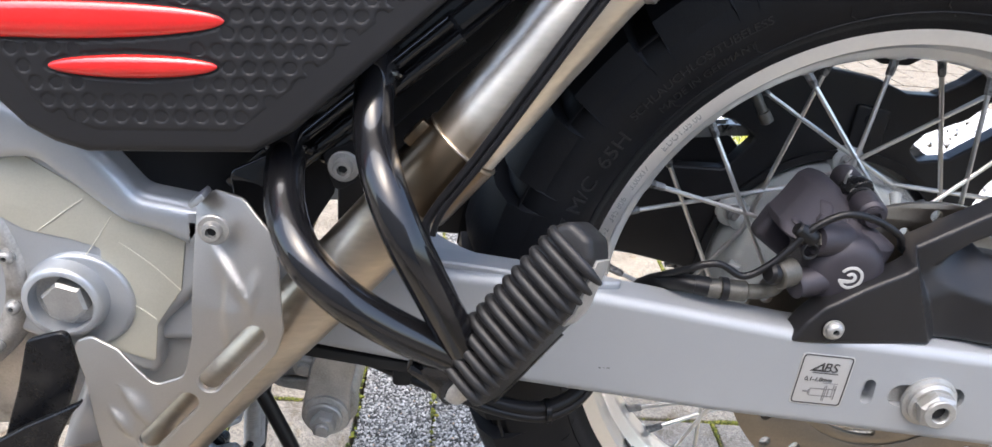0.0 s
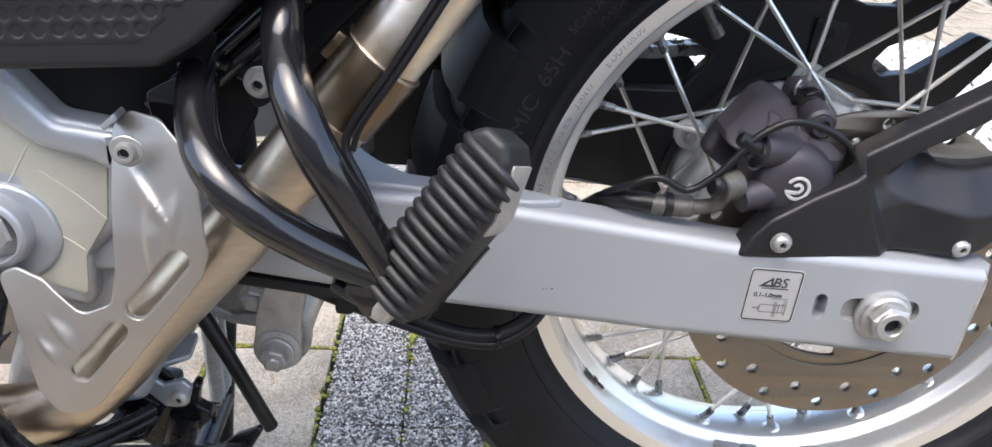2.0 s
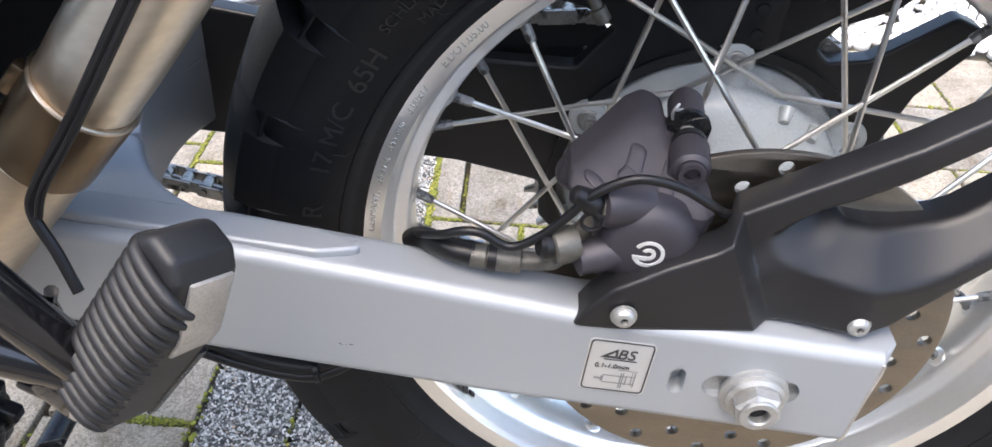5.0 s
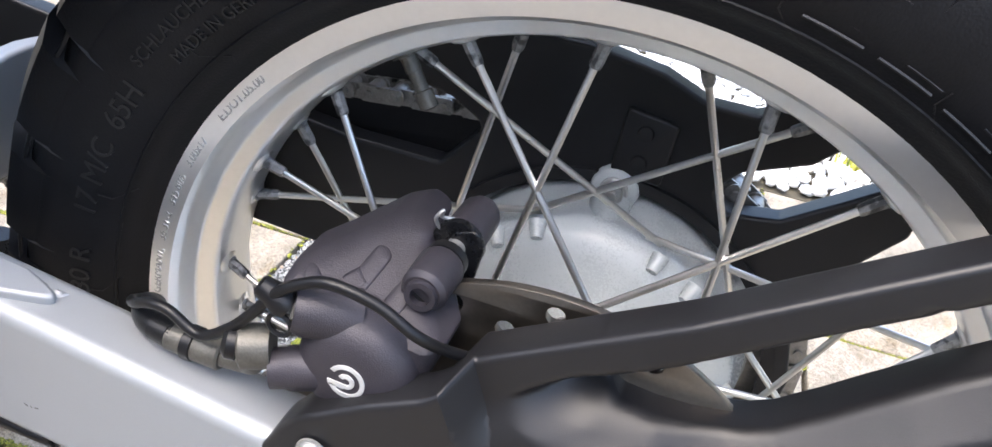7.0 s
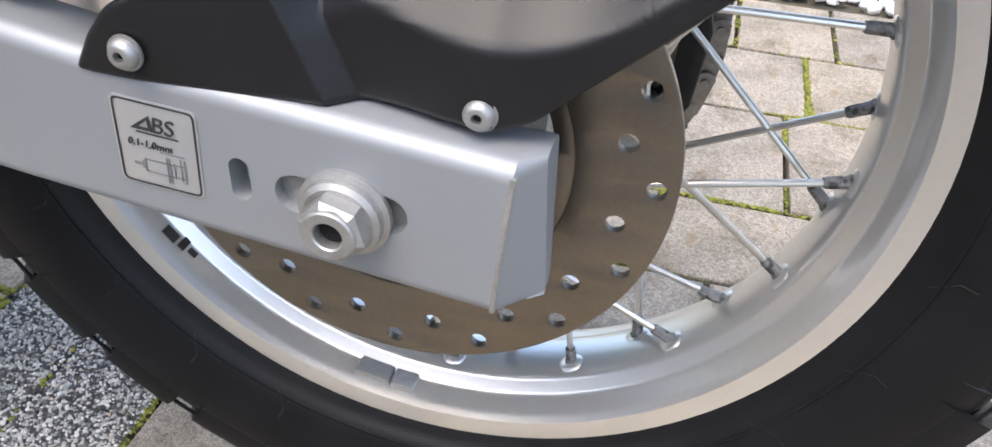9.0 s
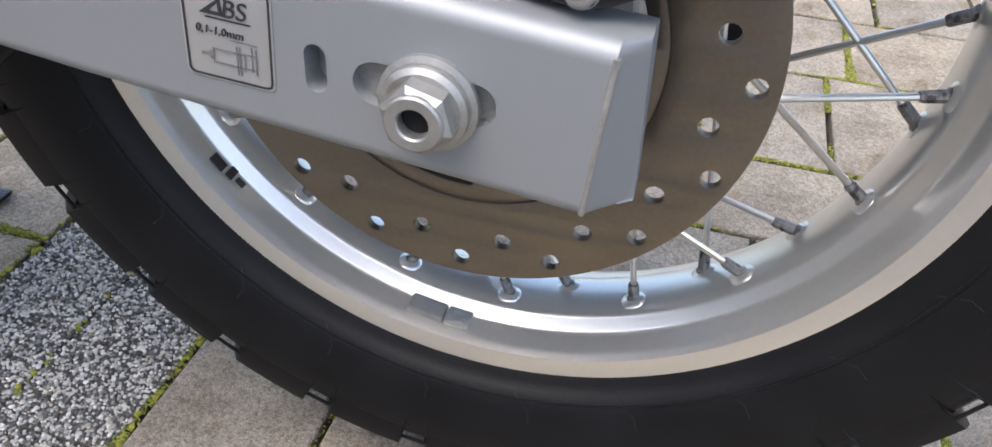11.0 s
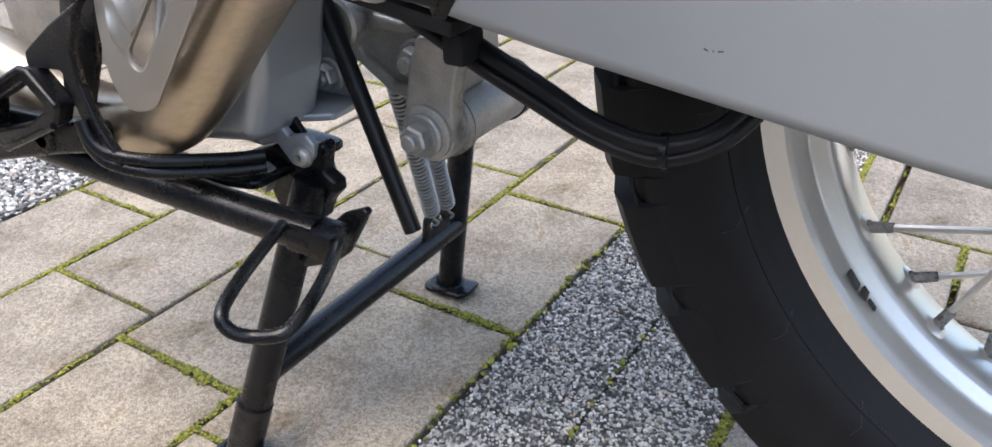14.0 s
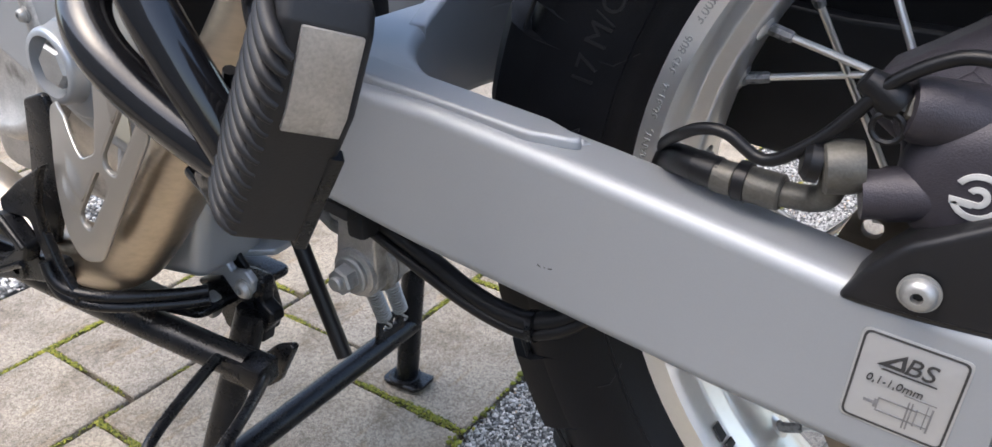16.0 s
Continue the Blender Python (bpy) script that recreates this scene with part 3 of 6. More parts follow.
def arm(y_out, sign, parent, name):
    """One box-section arm with its folded end; sign +1 when its outer face is the near one."""
    o = [(-0.56, 0.375), (-0.50, 0.415), (-0.36, 0.411), (-0.282, 0.406), (-0.208, 0.396), (-0.10, 0.380), (0.095, 0.3632), (0.095, 0.2932), (-0.143, 0.3145), (-0.293, 0.332), (-0.42, 0.352), (-0.56, 0.345)]
    slotx = [slot_outline((-0.020, 0.3366), (0.016, 0.3355), 0.0085), slot_outline((-0.0425, 0.3330), (-0.0425, 0.3435), 0.0042)]
    y = y_out if sign > 0 else y_out - 0.034
    no = V(1, 0, -0.075).normalized()
    weld = V(0.0625, 0, 0.363)
    bm = slab(o, y, 0.034, 0.0075)
    bmesh.ops.bisect_plane(bm, geom=bm.verts[:] + bm.edges[:] + bm.faces[:], plane_co=weld, plane_no=no, clear_outer=True)
    bmesh.ops.holes_fill(bm, edges=[e for e in bm.edges if len(e.link_faces) == 1])
    bm = carved(bm, [plate([q], y - 0.01, 0.022, 0.0001, 1) for q in slotx])
    ob = part(name, bm, SILVER, parent, "silver painted box-section swing arm", 50)
    bm = slab(o, y, 0.034, 0.0060)
    for co, n2, inner in ((weld, no, True), (V(0.0725, 0, 0.34), V(1, 0, 0.04).normalized(), False)):
        geom = bm.verts[:] + bm.edges[:] + bm.faces[:]
        cut = bmesh.ops.bisect_plane(bm, geom=geom, plane_co=co, plane_no=n2, clear_inner=inner, clear_outer=not inner)
        bmesh.ops.contextual_create(bm, geom=[e for e in cut["geom_cut"] if isinstance(e, bmesh.types.BMEdge)])
    bmesh.ops.bisect_plane(bm, geom=bm.verts[:] + bm.edges[:] + bm.faces[:], plane_co=(0.0660, 0, 0.363), plane_no=V(1, 0, 0.04).normalized())
    mid = y_out + sign * 0.017

    def fold(c):
        d = max(0.0, (c - weld).dot(no)) / 0.0105
        side = (c.y - mid) / 0.017 * (-sign)
        return V(c.x, c.y + sign * 0.0155 * d * max(0.0, side), c.z)
    part("arm_end_cap", shifted(bm, fold), SILVER, ob)
    return ob


swing = arm(-0.137, 1, bike, "swing_arm")
far = arm(0.137, -1, swing, "far_arm")
bm = bmesh.new()
box(bm, (0, -0.120, ZC + 0.0025), (0.075, 0.022, 0.05), 0.001)
part("adjuster_block", bm, STAMP, swing)
for x0, z0, x1, z1 in ((-0.2245, 0.3462, -0.2228, 0.3455), (-0.2212, 0.3460, -0.2205, 0.3456), (-0.2190, 0.3458, -0.2170, 0.3462)):
    part("paint_chip", plate([[(x0, z0), (x1, z1), (x1, z1 + 0.0005), (x0, z0 + 0.0006)]], -0.13715, 0.0003, 0.00005, 1), BLACK_PRINT, swing)
bm = bmesh.new()
tube(bm, [V(0.0625, -0.1302, 0.3630), V(0.0623, -0.1358, 0.3605), V(0.0618, -0.1368, 0.354), V(0.0600, -0.1368, 0.330), V(0.0583, -0.1368, 0.304), V(0.0578, -0.1350, 0.2985)], [0.0011, 0.0016, 0.0012, 0.0008, 0.0009, 0.0012], 8)
part("weld_bead", bm, CAST, swing)
# bridge in front of the tyre: a thick deck with a U-shaped opening
def deck(outlines, z_top, thick, bevel):
    """A horizontal plate from outlines in plan."""
    return shifted(plate(outlines, 0, thick, bevel, 4), lambda c: V(c.x, c.z, z_top - c.y))


near_edge = [(-0.385, -0.128), (-0.24, -0.128), (-0.215, -0.118), (-0.212, -0.112), (-0.24, -0.110)]
bow = [(-0.285 - 0.074 * math.sin(math.pi * k / 24), -0.107 * math.cos(math.pi * k / 24)) for k in range(25)]
outline = near_edge + bow + [(x, -y) for x, y in reversed(near_edge)]
part("arm_bridge", shifted(deck([outline], 0.414, 0.055, 0.006), lambda c: V(c.x, c.y, c.z + (-0.36 - c.x) * 0.10)), SILVER, swing, "", 50)
part("bridge_lip", shifted(deck([rounded([(-0.40, -0.131), (-0.235, -0.131), (-0.208, -0.121), (-0.235, -0.112), (-0.40, -0.108)], 0.012, 6)], 0.4165, 0.006, 0.0022), lambda c: V(c.x, c.y, c.z + (-0.36 - c.x) * 0.10)), SILVER, swing, "", 50)

collar = [(x - 0.014 * math.sin(math.pi * k / 24), y * 1.03) for k, (x, y) in enumerate(bow)][8:]
part("bridge_collar", shifted(deck([bow[8:] + collar[::-1]], 0.4140, 0.030, 0.003), lambda c: V(c.x, c.y, c.z + 0.024 * soft(-0.065, 0.03, c.y))), SILVER, swing, "", 50)

# axle nut
part("axle_washer", turned((0, -0.1365, ZC), (0, -1, 0), [(0, 0.0185), (0.0025, 0.0185), (0.0035, 0.0165), (0.0042, 0.0165)], 40), ZINC, swing)
part("axle_flange", turned((0, -0.1400, ZC), (0, -1, 0), [(0, 0.0160), (0.003, 0.0160), (0.0045, 0.0140)], 40), ZINC, swing)
bm = turned((0, -0.1440, ZC), (0, -1, 0), [(-0.003, 0.0135), (0.0068, 0.0135), (0.0088, 0.0112), (0.0088, 0.0078), (-0.002, 0.0076)], 6)
part("axle_nut", bm, ZINC, swing, "zinc-plated hexagonal axle nut")
part("axle_end", turned((0, -0.1440, ZC), (0, -1, 0), [(0.004, 0.0110), (0.0094, 0.0106), (0.0101, 0.0098), (0.0101, 0.0062), (0.0094, 0.0056), (-0.003, 0.0056)], 32), ZINC, swing, "hollow axle end")

# black disc inside the hollow axle stands for the shade in its bore
part("bore_shade", turned((0, -0.1488, ZC), (0, -1, 0), [(0, 0.0055), (0.0004, 0.0050)], 24), MATT_BLACK, swing)

# sticker with its writing
def text_mesh(body, size, pos, material, parent, name="lettering", shear=0.0, thick=0.0002, bold=0.0):
    cu = bpy.data.curves.new("tmp", "FONT")
    cu.body, cu.size, cu.extrude, cu.shear, cu.offset = body, size, thick, shear, bold
    ob = new("tmp", cu)
    me = bpy.data.meshes.new_from_object(ob)
    bpy.data.objects.remove(ob)
    bpy.data.curves.remove(cu)
    bm = bmesh.new()
    bm.from_mesh(me)
    bpy.data.meshes.remove(me)
    shifted(bm, lambda c: V(pos[0] + c.x, pos[1] - c.z, pos[2] + c.y))
    return part(name, bm, material, parent)


SX, SZ, SY = -0.0757, 0.3457, -0.1374
def turned_out(pts):
    """Points of the sticker's own plane, tilted with the arm."""
    a = radians(-3.2)
    return [(SX + x * math.cos(a) - z * math.sin(a), SZ + x * math.sin(a) + z * math.cos(a)) for x, z in pts]


def sticker_box(w, h, r):
    return rounded([(-w, -h), (w, -h), (w, h), (-w, h)], r, 5)


decal = part("sticker", plate([turned_out(sticker_box(0.0178, 0.0195, 0.003))], SY, 0.0003, 0.00005, 1), DECAL, swing, "small silver sticker with black print")
part("sticker_border", plate([turned_out(sticker_box(0.0170, 0.0187, 0.003)), turned_out(sticker_box(0.0162, 0.0179, 0.0024))], SY - 0.0003, 0.0003, 0.00005, 1), BLACK_PRINT, decal)
tilt_text = lambda ob: ob.data.transform(Matrix.Translation((SX, 0, SZ)) @ Matrix.Rotation(radians(3.2), 4, "Y") @ Matrix.Translation((-SX, 0, -SZ)))
tilt_text(text_mesh("BS", 0.0098, (SX - 0.0020, SY - 0.0004, SZ + 0.0065), BLACK_PRINT, decal, shear=0.18))
part("letter_a", plate([turned_out([(-0.0105, 0.0065), (-0.0018, 0.0135), (-0.0012, 0.0065)]), turned_out([(-0.0068, 0.0078), (-0.0030, 0.0110), (-0.0027, 0.0078)])], SY - 0.0004, 0.0002, 0.00002, 1), BLACK_PRINT, decal)
part("print_line", plate([turned_out([(-0.0085, 0.0050), (0.0095, 0.0050), (0.0095, 0.0056), (-0.0080, 0.0056)])], SY - 0.0004, 0.0002, 0.00002, 1), BLACK_PRINT, decal)
tilt_text(text_mesh("0,1-1,0mm", 0.0044, (SX - 0.0125, SY - 0.0004, SZ - 0.0010), BLACK_PRINT, decal, shear=0.15))
for x0, z0, x1, z1 in ((-0.011, -0.0100, -0.0075, -0.0088), (-0.0075, -0.0112, -0.0065, -0.0076), (-0.0065, -0.0124, -0.0060, -0.0064), (0.0060, -0.0130, 0.0066, -0.0058), (-0.006, -0.0070, 0.006, -0.0064), (-0.006, -0.0124, 0.006, -0.0118), (0.0030, -0.0155, 0.0036, -0.0040), (0.0042, -0.0155, 0.0048, -0.0040), (0.009, -0.0130, 0.0094, -0.0030), (0.0066, -0.0066, 0.0110, -0.0062), (0.0066, -0.0122, 0.0110, -0.0118), (0.0105, -0.0140, 0.0112, -0.0035), (0.001, -0.0022, 0.0115, -0.0018)):
    part("print_line", plate([turned_out([(x0, z0), (x1, z0), (x1, z1), (x0, z1)])], SY - 0.0004, 0.0002, 0.00002, 1), GREY_PRINT, decal)

def gridcut(bm, step, axes=(0, 2)):
    for ax in axes:
        lo, hi = min(v.co[ax] for v in bm.verts), max(v.co[ax] for v in bm.verts)
        k = lo + step
        while k < hi:
            n = [0, 0, 0]
            n[ax] = 1
            co = [0, 0, 0]
            co[ax] = k
            bmesh.ops.bisect_plane(bm, geom=bm.verts[:] + bm.edges[:] + bm.faces[:], plane_co=co, plane_no=n)
            k += step
    return bm


# black plastic carrier on the arm
def poly_in(x, z, poly):
    """Distance inside a polygon, 0 outside it."""
    odd, near = False, 1.0
    for (x0, z0), (x1, z1) in zip(poly, poly[1:] + poly[:1]):
        if (z0 > z) != (z1 > z) and x < (x1 - x0) * (z - z0) / (z1 - z0) + x0:
            odd = not odd
        ex, ez = x1 - x0, z1 - z0
        t = max(0, min(1, ((x - x0) * ex + (z - z0) * ez) / (ex * ex + ez * ez)))
        near = min(near, math.hypot(x - x0 - t * ex, z - z0 - t * ez))
    return near if odd else 0.0


def line_dist(x, z, pts):
    near = 1.0
    for (x0, z0), (x1, z1) in zip(pts, pts[1:]):
        ex, ez = x1 - x0, z1 - z0
        t = max(0, min(1, ((x - x0) * ex + (z - z0) * ez) / (ex * ex + ez * ez)))
        near = min(near, math.hypot(x - x0 - t * ex, z - z0 - t * ez))
    return near


def eased(pts, times=2):
    """A line with its corners cut."""
    for _ in range(times):
        out = [pts[0]]
        for (x0, z0), (x1, z1) in zip(pts, pts[1:]):
            out += [(0.75 * x0 + 0.25 * x1, 0.75 * z0 + 0.25 * z1), (0.25 * x0 + 0.75 * x1, 0.25 * z0 + 0.75 * z1)]
        pts = out + [pts[-1]]
    return pts


# the hollow in the carrier: its foot, the lower side of the slot, and the valley under the upper bar
scoop_low = eased([(-0.011, 0.4200), (-0.008, 0.4150), (0.000, 0.4095), (0.014, 0.4035), (0.036, 0.3995), (0.056, 0.3985), (0.072, 0.4010), (0.088, 0.4085), (0.102, 0.4185), (0.121, 0.4325), (0.151, 0.4565), (0.31, 0.562)])
scoop_top = eased([(-0.011, 0.4200), (0.006, 0.4275), (0.0245, 0.4315), (0.036, 0.4265), (0.060, 0.4260), (0.080, 0.4295), (0.105, 0.4445), (0.140, 0.4720), (0.31, 0.592)])
valley = eased([(-0.011, 0.4200), (0.006, 0.4275), (0.0245, 0.4325), (0.060, 0.4540), (0.100, 0.4775), (0.150, 0.5055), (0.31, 0.599)])
scoop_o = scoop_top + scoop_low[:0:-1]


def height_at(line, x):
    for (x0, z0), (x1, z1) in zip(line, line[1:]):
        if x0 <= x <= x1:
            return z0 + (z1 - z0) * (x - x0) / max(1e-6, x1 - x0)
    return line[-1][1]


def crease(z):
    """The line along which the carrier's wing folds."""
    return -0.0175 - 0.42 * (z - 0.390)


def carrier_skin(x, z):
    """Depth of the carrier's outer skin."""
    wing = -0.1385 + 0.10 * max(0.0, min(0.13, x + 0.079)) + 0.22 * max(0.0, x - 0.05)
    bar = -0.1140 + 0.03 * max(x, -0.02) + 0.14 * max(0.0, x - 0.05)
    k = max(0.0, min(1.0, (crease(z) + 0.0115 - x) / 0.0095))
    zb = 0.4545 + 0.590 * (x - 0.06)
    drop = 0.016 + 0.016 * soft(0.02, 0.06, x)
    face = wing + 0.0095 * soft(0.050, 0.0, x)
    face += (bar - face) * soft(zb - drop, zb + 0.010 - 0.012 * soft(0.02, 0.06, x), z)
    hollow = 0.0
    deep = 0.0245 * soft(-0.012, 0.026, x) * (1 - 0.5 * soft(0.04, 0.22, x))
    if x > -0.011:
        if poly_in(x, z, scoop_o) > 0:
            dt, db = line_dist(x, z, scoop_top), line_dist(x, z, scoop_low)
            t = db / (dt + db)
            hollow = deep * (t * t / (t * t + 0.02) * t)
        else:
            over = z - height_at(valley, x)
            if z > height_at(scoop_top, x):
                hollow = deep * soft(0.004 + 0.010 * soft(-0.011, 0.02, x), 0.0, max(0.0, over))
    return face + (wing - face) * k + hollow


def carrier_y(c):
    return V(c.x, carrier_skin(c.x, c.z) + c.y, c.z)


carrier_o = [(-0.104, 0.3735), (-0.096, 0.388), (-0.086, 0.400), (-0.060, 0.4150), (-0.038, 0.4250), (-0.026, 0.4350), (-0.020, 0.4385), (0.0, 0.4500), (0.02, 0.4615), (0.06, 0.4845), (0.10, 0.5075), (0.14, 0.5300), (0.30, 0.620), (0.305, 0.596), (0.150, 0.5055), (0.120, 0.4885), (0.100, 0.4775), (0.080, 0.4660), (0.060, 0.4540), (0.042, 0.4430),
             (0.0245, 0.4325), (0.032, 0.4265), (0.046, 0.4250), (0.060, 0.4255), (0.080, 0.4290), (0.090, 0.4335), (0.105, 0.4440), (0.140, 0.4715), (0.30, 0.584), (0.306, 0.552), (0.176, 0.4670), (0.138, 0.4370), (0.105, 0.4085), (0.081, 0.3890), (0.065, 0.3755), (0.053, 0.3705), (0.02, 0.3720), (-0.015, 0.3725), (-0.05, 0.3725), (-0.096, 0.3728)]
rr = [0.006, 0.02, 0.02, 0.03, 0.02, 0.010, 0.02] + [0.03] * 5 + [0.003, 0.003] + [0.03] * 6 + [0.003, 0.006] + [0.02] * 6 + [0.003, 0.004] + [0.03] * 4 + [0.010, 0.006, 0.01, 0.01, 0.01, 0.004]
bm = plate([rounded(carrier_o, rr, 6)], 0.0, 0.021, 0.0030, 4)
for ax, lo, hi, step in ((0, -0.10, 0.19, 0.0024), (0, 0.19, 0.30, 0.006), (2, 0.376, 0.500, 0.0024), (2, 0.500, 0.60, 0.005)):
    k = lo
    while k < hi:
        co, no = [0, 0, 0], [0, 0, 0]
        co[ax], no[ax] = k, 1
        bmesh.ops.bisect_plane(bm, geom=bm.verts[:] + bm.edges[:] + bm.faces[:], plane_co=co, plane_no=no)
        k += step
for shift in (0.0020, 0.0115):
    bmesh.ops.bisect_plane(bm, geom=bm.verts[:] + bm.edges[:] + bm.faces[:], plane_co=(crease(0.39) + shift, 0, 0.39), plane_no=V(1, 0, 0.42).normalized())
carrier = part("plastic_carrier", shifted(bm, carrier_y), BLACK_PLASTIC, bike, "satin black plastic carrier bolted to the swing arm", 60)
for x, y, z in ((-0.0785, -0.1395, 0.3852), (0.0464, -0.1240, 0.3775)):
    button_bolt("carrier_bolt", (x, y, z), 0.0068, carrier)

# brake caliper
def cal_lean(c):
    """The caliper's crown leans back over the disc."""
    q = 0.90 * max(0.0, c.z - 0.434)
    return V(c.x - 0.40 * q, c.y + q, c.z - 0.62 * q)


cal_o = [(-0.110, 0.4400), (-0.104, 0.4530), (-0.090, 0.4640), (-0.064, 0.4860), (-0.052, 0.4920), (-0.043, 0.4870), (-0.047, 0.4740), (-0.038, 0.4720), (-0.037, 0.4600), (-0.043, 0.4500), (-0.038, 0.4320), (-0.046, 0.4080), (-0.066, 0.3950), (-0.088, 0.3950), (-0.096, 0.4080), (-0.098, 0.4250)]
caliper = part("brake_caliper", shifted(gridcut(plate([rounded(cal_o, 0.007, 5)], -0.118, 0.034, 0.0075, 5), 0.006), cal_lean), CALIPER, bike, "dark anodised rear brake caliper", 50)
part("piston_cover", turned((-0.0705, -0.112, 0.4165), (0, -1, 0), [(0, 0.0265), (0.005, 0.0262), (0.009, 0.0250), (0.012, 0.0230), (0.0145, 0.0200), (0.0162, 0.0160), (0.0168, 0.0110)], 40), CALIPER, caliper)
part("back_half", plate([rounded([(-0.118, 0.4200), (-0.108, 0.4400), (-0.085, 0.4520), (-0.062, 0.4500), (-0.060, 0.42), (-0.09, 0.40)], 0.007, 5)], -0.078, 0.018, 0.006, 4), CALIPER, caliper, "", 50)
for a, b, w in (((-0.078, 0.446), (-0.064, 0.470), 0.004), ((-0.086, 0.437), (-0.094, 0.452), 0.0038), ((-0.060, 0.446), (-0.049, 0.463), 0.0040), ((-0.058, 0.440), (-0.066, 0.448), 0.0034)):
    part("casting_rib", shifted(plate([slot_outline(a, b, w, 6)], -0.1205, 0.008, 0.0028, 4), cal_lean), CALIPER, caliper, "", 50)
part("window_pocket", shifted(plate([rounded([(-0.080, 0.4560), (-0.073, 0.4620), (-0.069, 0.4570), (-0.076, 0.4510)], 0.001, 3)], -0.1215, 0.004, 0.001, 2), cal_lean), CALIPER, caliper)
bm = bmesh.new()
stack(bm, (-0.084, -0.119, 0.4110), (-0.72, -0.25, -0.10), [(0, 0.0095), (0.014, 0.0095), (0.016, 0.0086), (0.022, 0.0086)], 24)
part("inlet_boss", bm, CALIPER, caliper)
bm = bmesh.new()
stack(bm, (-0.074, -0.112, 0.4360), (-0.72, -0.35, 0.12), [(0, 0.0115), (0.022, 0.0110), (0.026, 0.0095)], 24)
part("bleed_boss", bm, CALIPER, caliper)
bm = bmesh.new()
stack(bm, (-0.0925, -0.122, 0.4385), (-0.72, -0.2, 0.16), [(0, 0.0062), (0.005, 0.0062), (0.0055, 0.0038), (0.009, 0.0038)], 6)
part("bleed_screw", bm, BRASS, caliper)
bm = bmesh.new()
stack(bm, (-0.0985, -0.1235, 0.4400), (-0.72, -0.1, 0.45), [(0, 0.0058), (0.003, 0.0066), (0.006, 0.0060), (0.011, 0.0050), (0.014, 0.0044), (0.015, 0.003)], 18)
part("bleed_cap", bm, HOSE, caliper, "black rubber dust cap")
bm = bmesh.new()
tube(bm, [V(-0.1005, -0.128, 0.4335) + V(math.cos(a) * 0.005, 0, math.sin(a) * 0.005) for a in [2 * math.pi * k / 16 for k in range(16)]], 0.0011, 6, closed=True)
part("cap_strap", bm, HOSE, caliper)
bm = bmesh.new()
stack(bm, (-0.1095, -0.1245, 0.4165), (-0.72, -0.25, -0.10), [(-0.004, 0.0088), (0.0, 0.0096), (0.008, 0.0096), (0.009, 0.0085)], 24)
part("banjo_fitting", bm, BRASS, caliper, "oxidised metal hose fitting")
bm = bmesh.new()
stack(bm, (-0.1190, -0.1275, 0.4165), (-0.72, -0.25, 0.10), [(0, 0.0072), (0.004, 0.0070), (0.006, 0.0050)], 16)
part("banjo_cap", bm, HOSE, caliper)
bm = bmesh.new()
tube(bm, smooth_path([(-0.114, -0.1245, 0.4150), (-0.1150, -0.1225, 0.4045), (-0.121, -0.1185, 0.3990), (-0.133, -0.1185, 0.3980)], 6), 0.0050, 14)
part("elbow", bm, BRASS, caliper)
bm = bmesh.new()
stack(bm, (-0.1315, -0.1185, 0.3982), (-1, 0.02, 0.03), [(0, 0.0062), (0.001, 0.0070), (0.013, 0.0070), (0.0135, 0.0060), (0.018, 0.0060), (0.0185, 0.0066), (0.026, 0.0066), (0.027, 0.0058)], 20)
part("hose_ferrule", bm, BRASS, caliper)
bm = bmesh.new()
stack(bm, (-0.1445, -0.1183, 0.3990), (-1, 0.02, 0.03), [(0, 0.0078), (0.0045, 0.0078)], 20)
part("cable_tie", bm, HOSE, caliper)
hose = bmesh.new()
tube(hose, smooth_path([(-0.156, -0.118, 0.3995), (-0.165, -0.117, 0.4000), (-0.174, -0.112, 0.3990), (-0.184, -0.100, 0.3930), (-0.192, -0.085, 0.3800)], 6), 0.0062, 16)
hose = part("brake_hose", hose, HOSE, bike, "black rubber brake hose")
bm = bmesh.new()
tube(bm, [(-0.1570, -0.118, 0.3995), (-0.166, -0.1165, 0.4000)], 0.0066, 20)
part("hose_sleeve", bm, HOSE, hose)
cable = bmesh.new()
tube(cable, smooth_path([(-0.192, -0.085, 0.385), (-0.184, -0.108, 0.402), (-0.1725, -0.121, 0.4130), (-0.163, -0.124, 0.4185), (-0.153, -0.125, 0.4190), (-0.138, -0.1260, 0.4125), (-0.123, -0.127, 0.4225), (-0.112, -0.127, 0.4350), (-0.102, -0.127, 0.4480), (-0.089, -0.127, 0.4570), (-0.078, -0.127, 0.4595), (-0.061, -0.126, 0.4555), (-0.045, -0.125, 0.4465), (-0.033, -0.111, 0.4325), (-0.018, -0.096, 0.4220)], 6), 0.0024, 12)
part("sensor_cable", cable, HOSE, bike, "thin black sensor cable")
# slide pin and boots, lying along the axle's direction
PIN = V(0.06, 1, 0.10).normalized()
p0 = V(-0.0525, -0.1010, 0.4500)
part("pin_boss", turned(p0, PIN, [(-0.002, 0.0078), (0.0, 0.0098), (0.016, 0.0102), (0.018, 0.0092)], 24), CALIPER, caliper)
part("pin_web", plate([rounded([(-0.066, 0.4360), (-0.050, 0.4400), (-0.0425, 0.4480), (-0.0470, 0.4585), (-0.0600, 0.4560)], 0.004, 4)], -0.100, 0.018, 0.003, 3), CALIPER, caliper, "", 50)
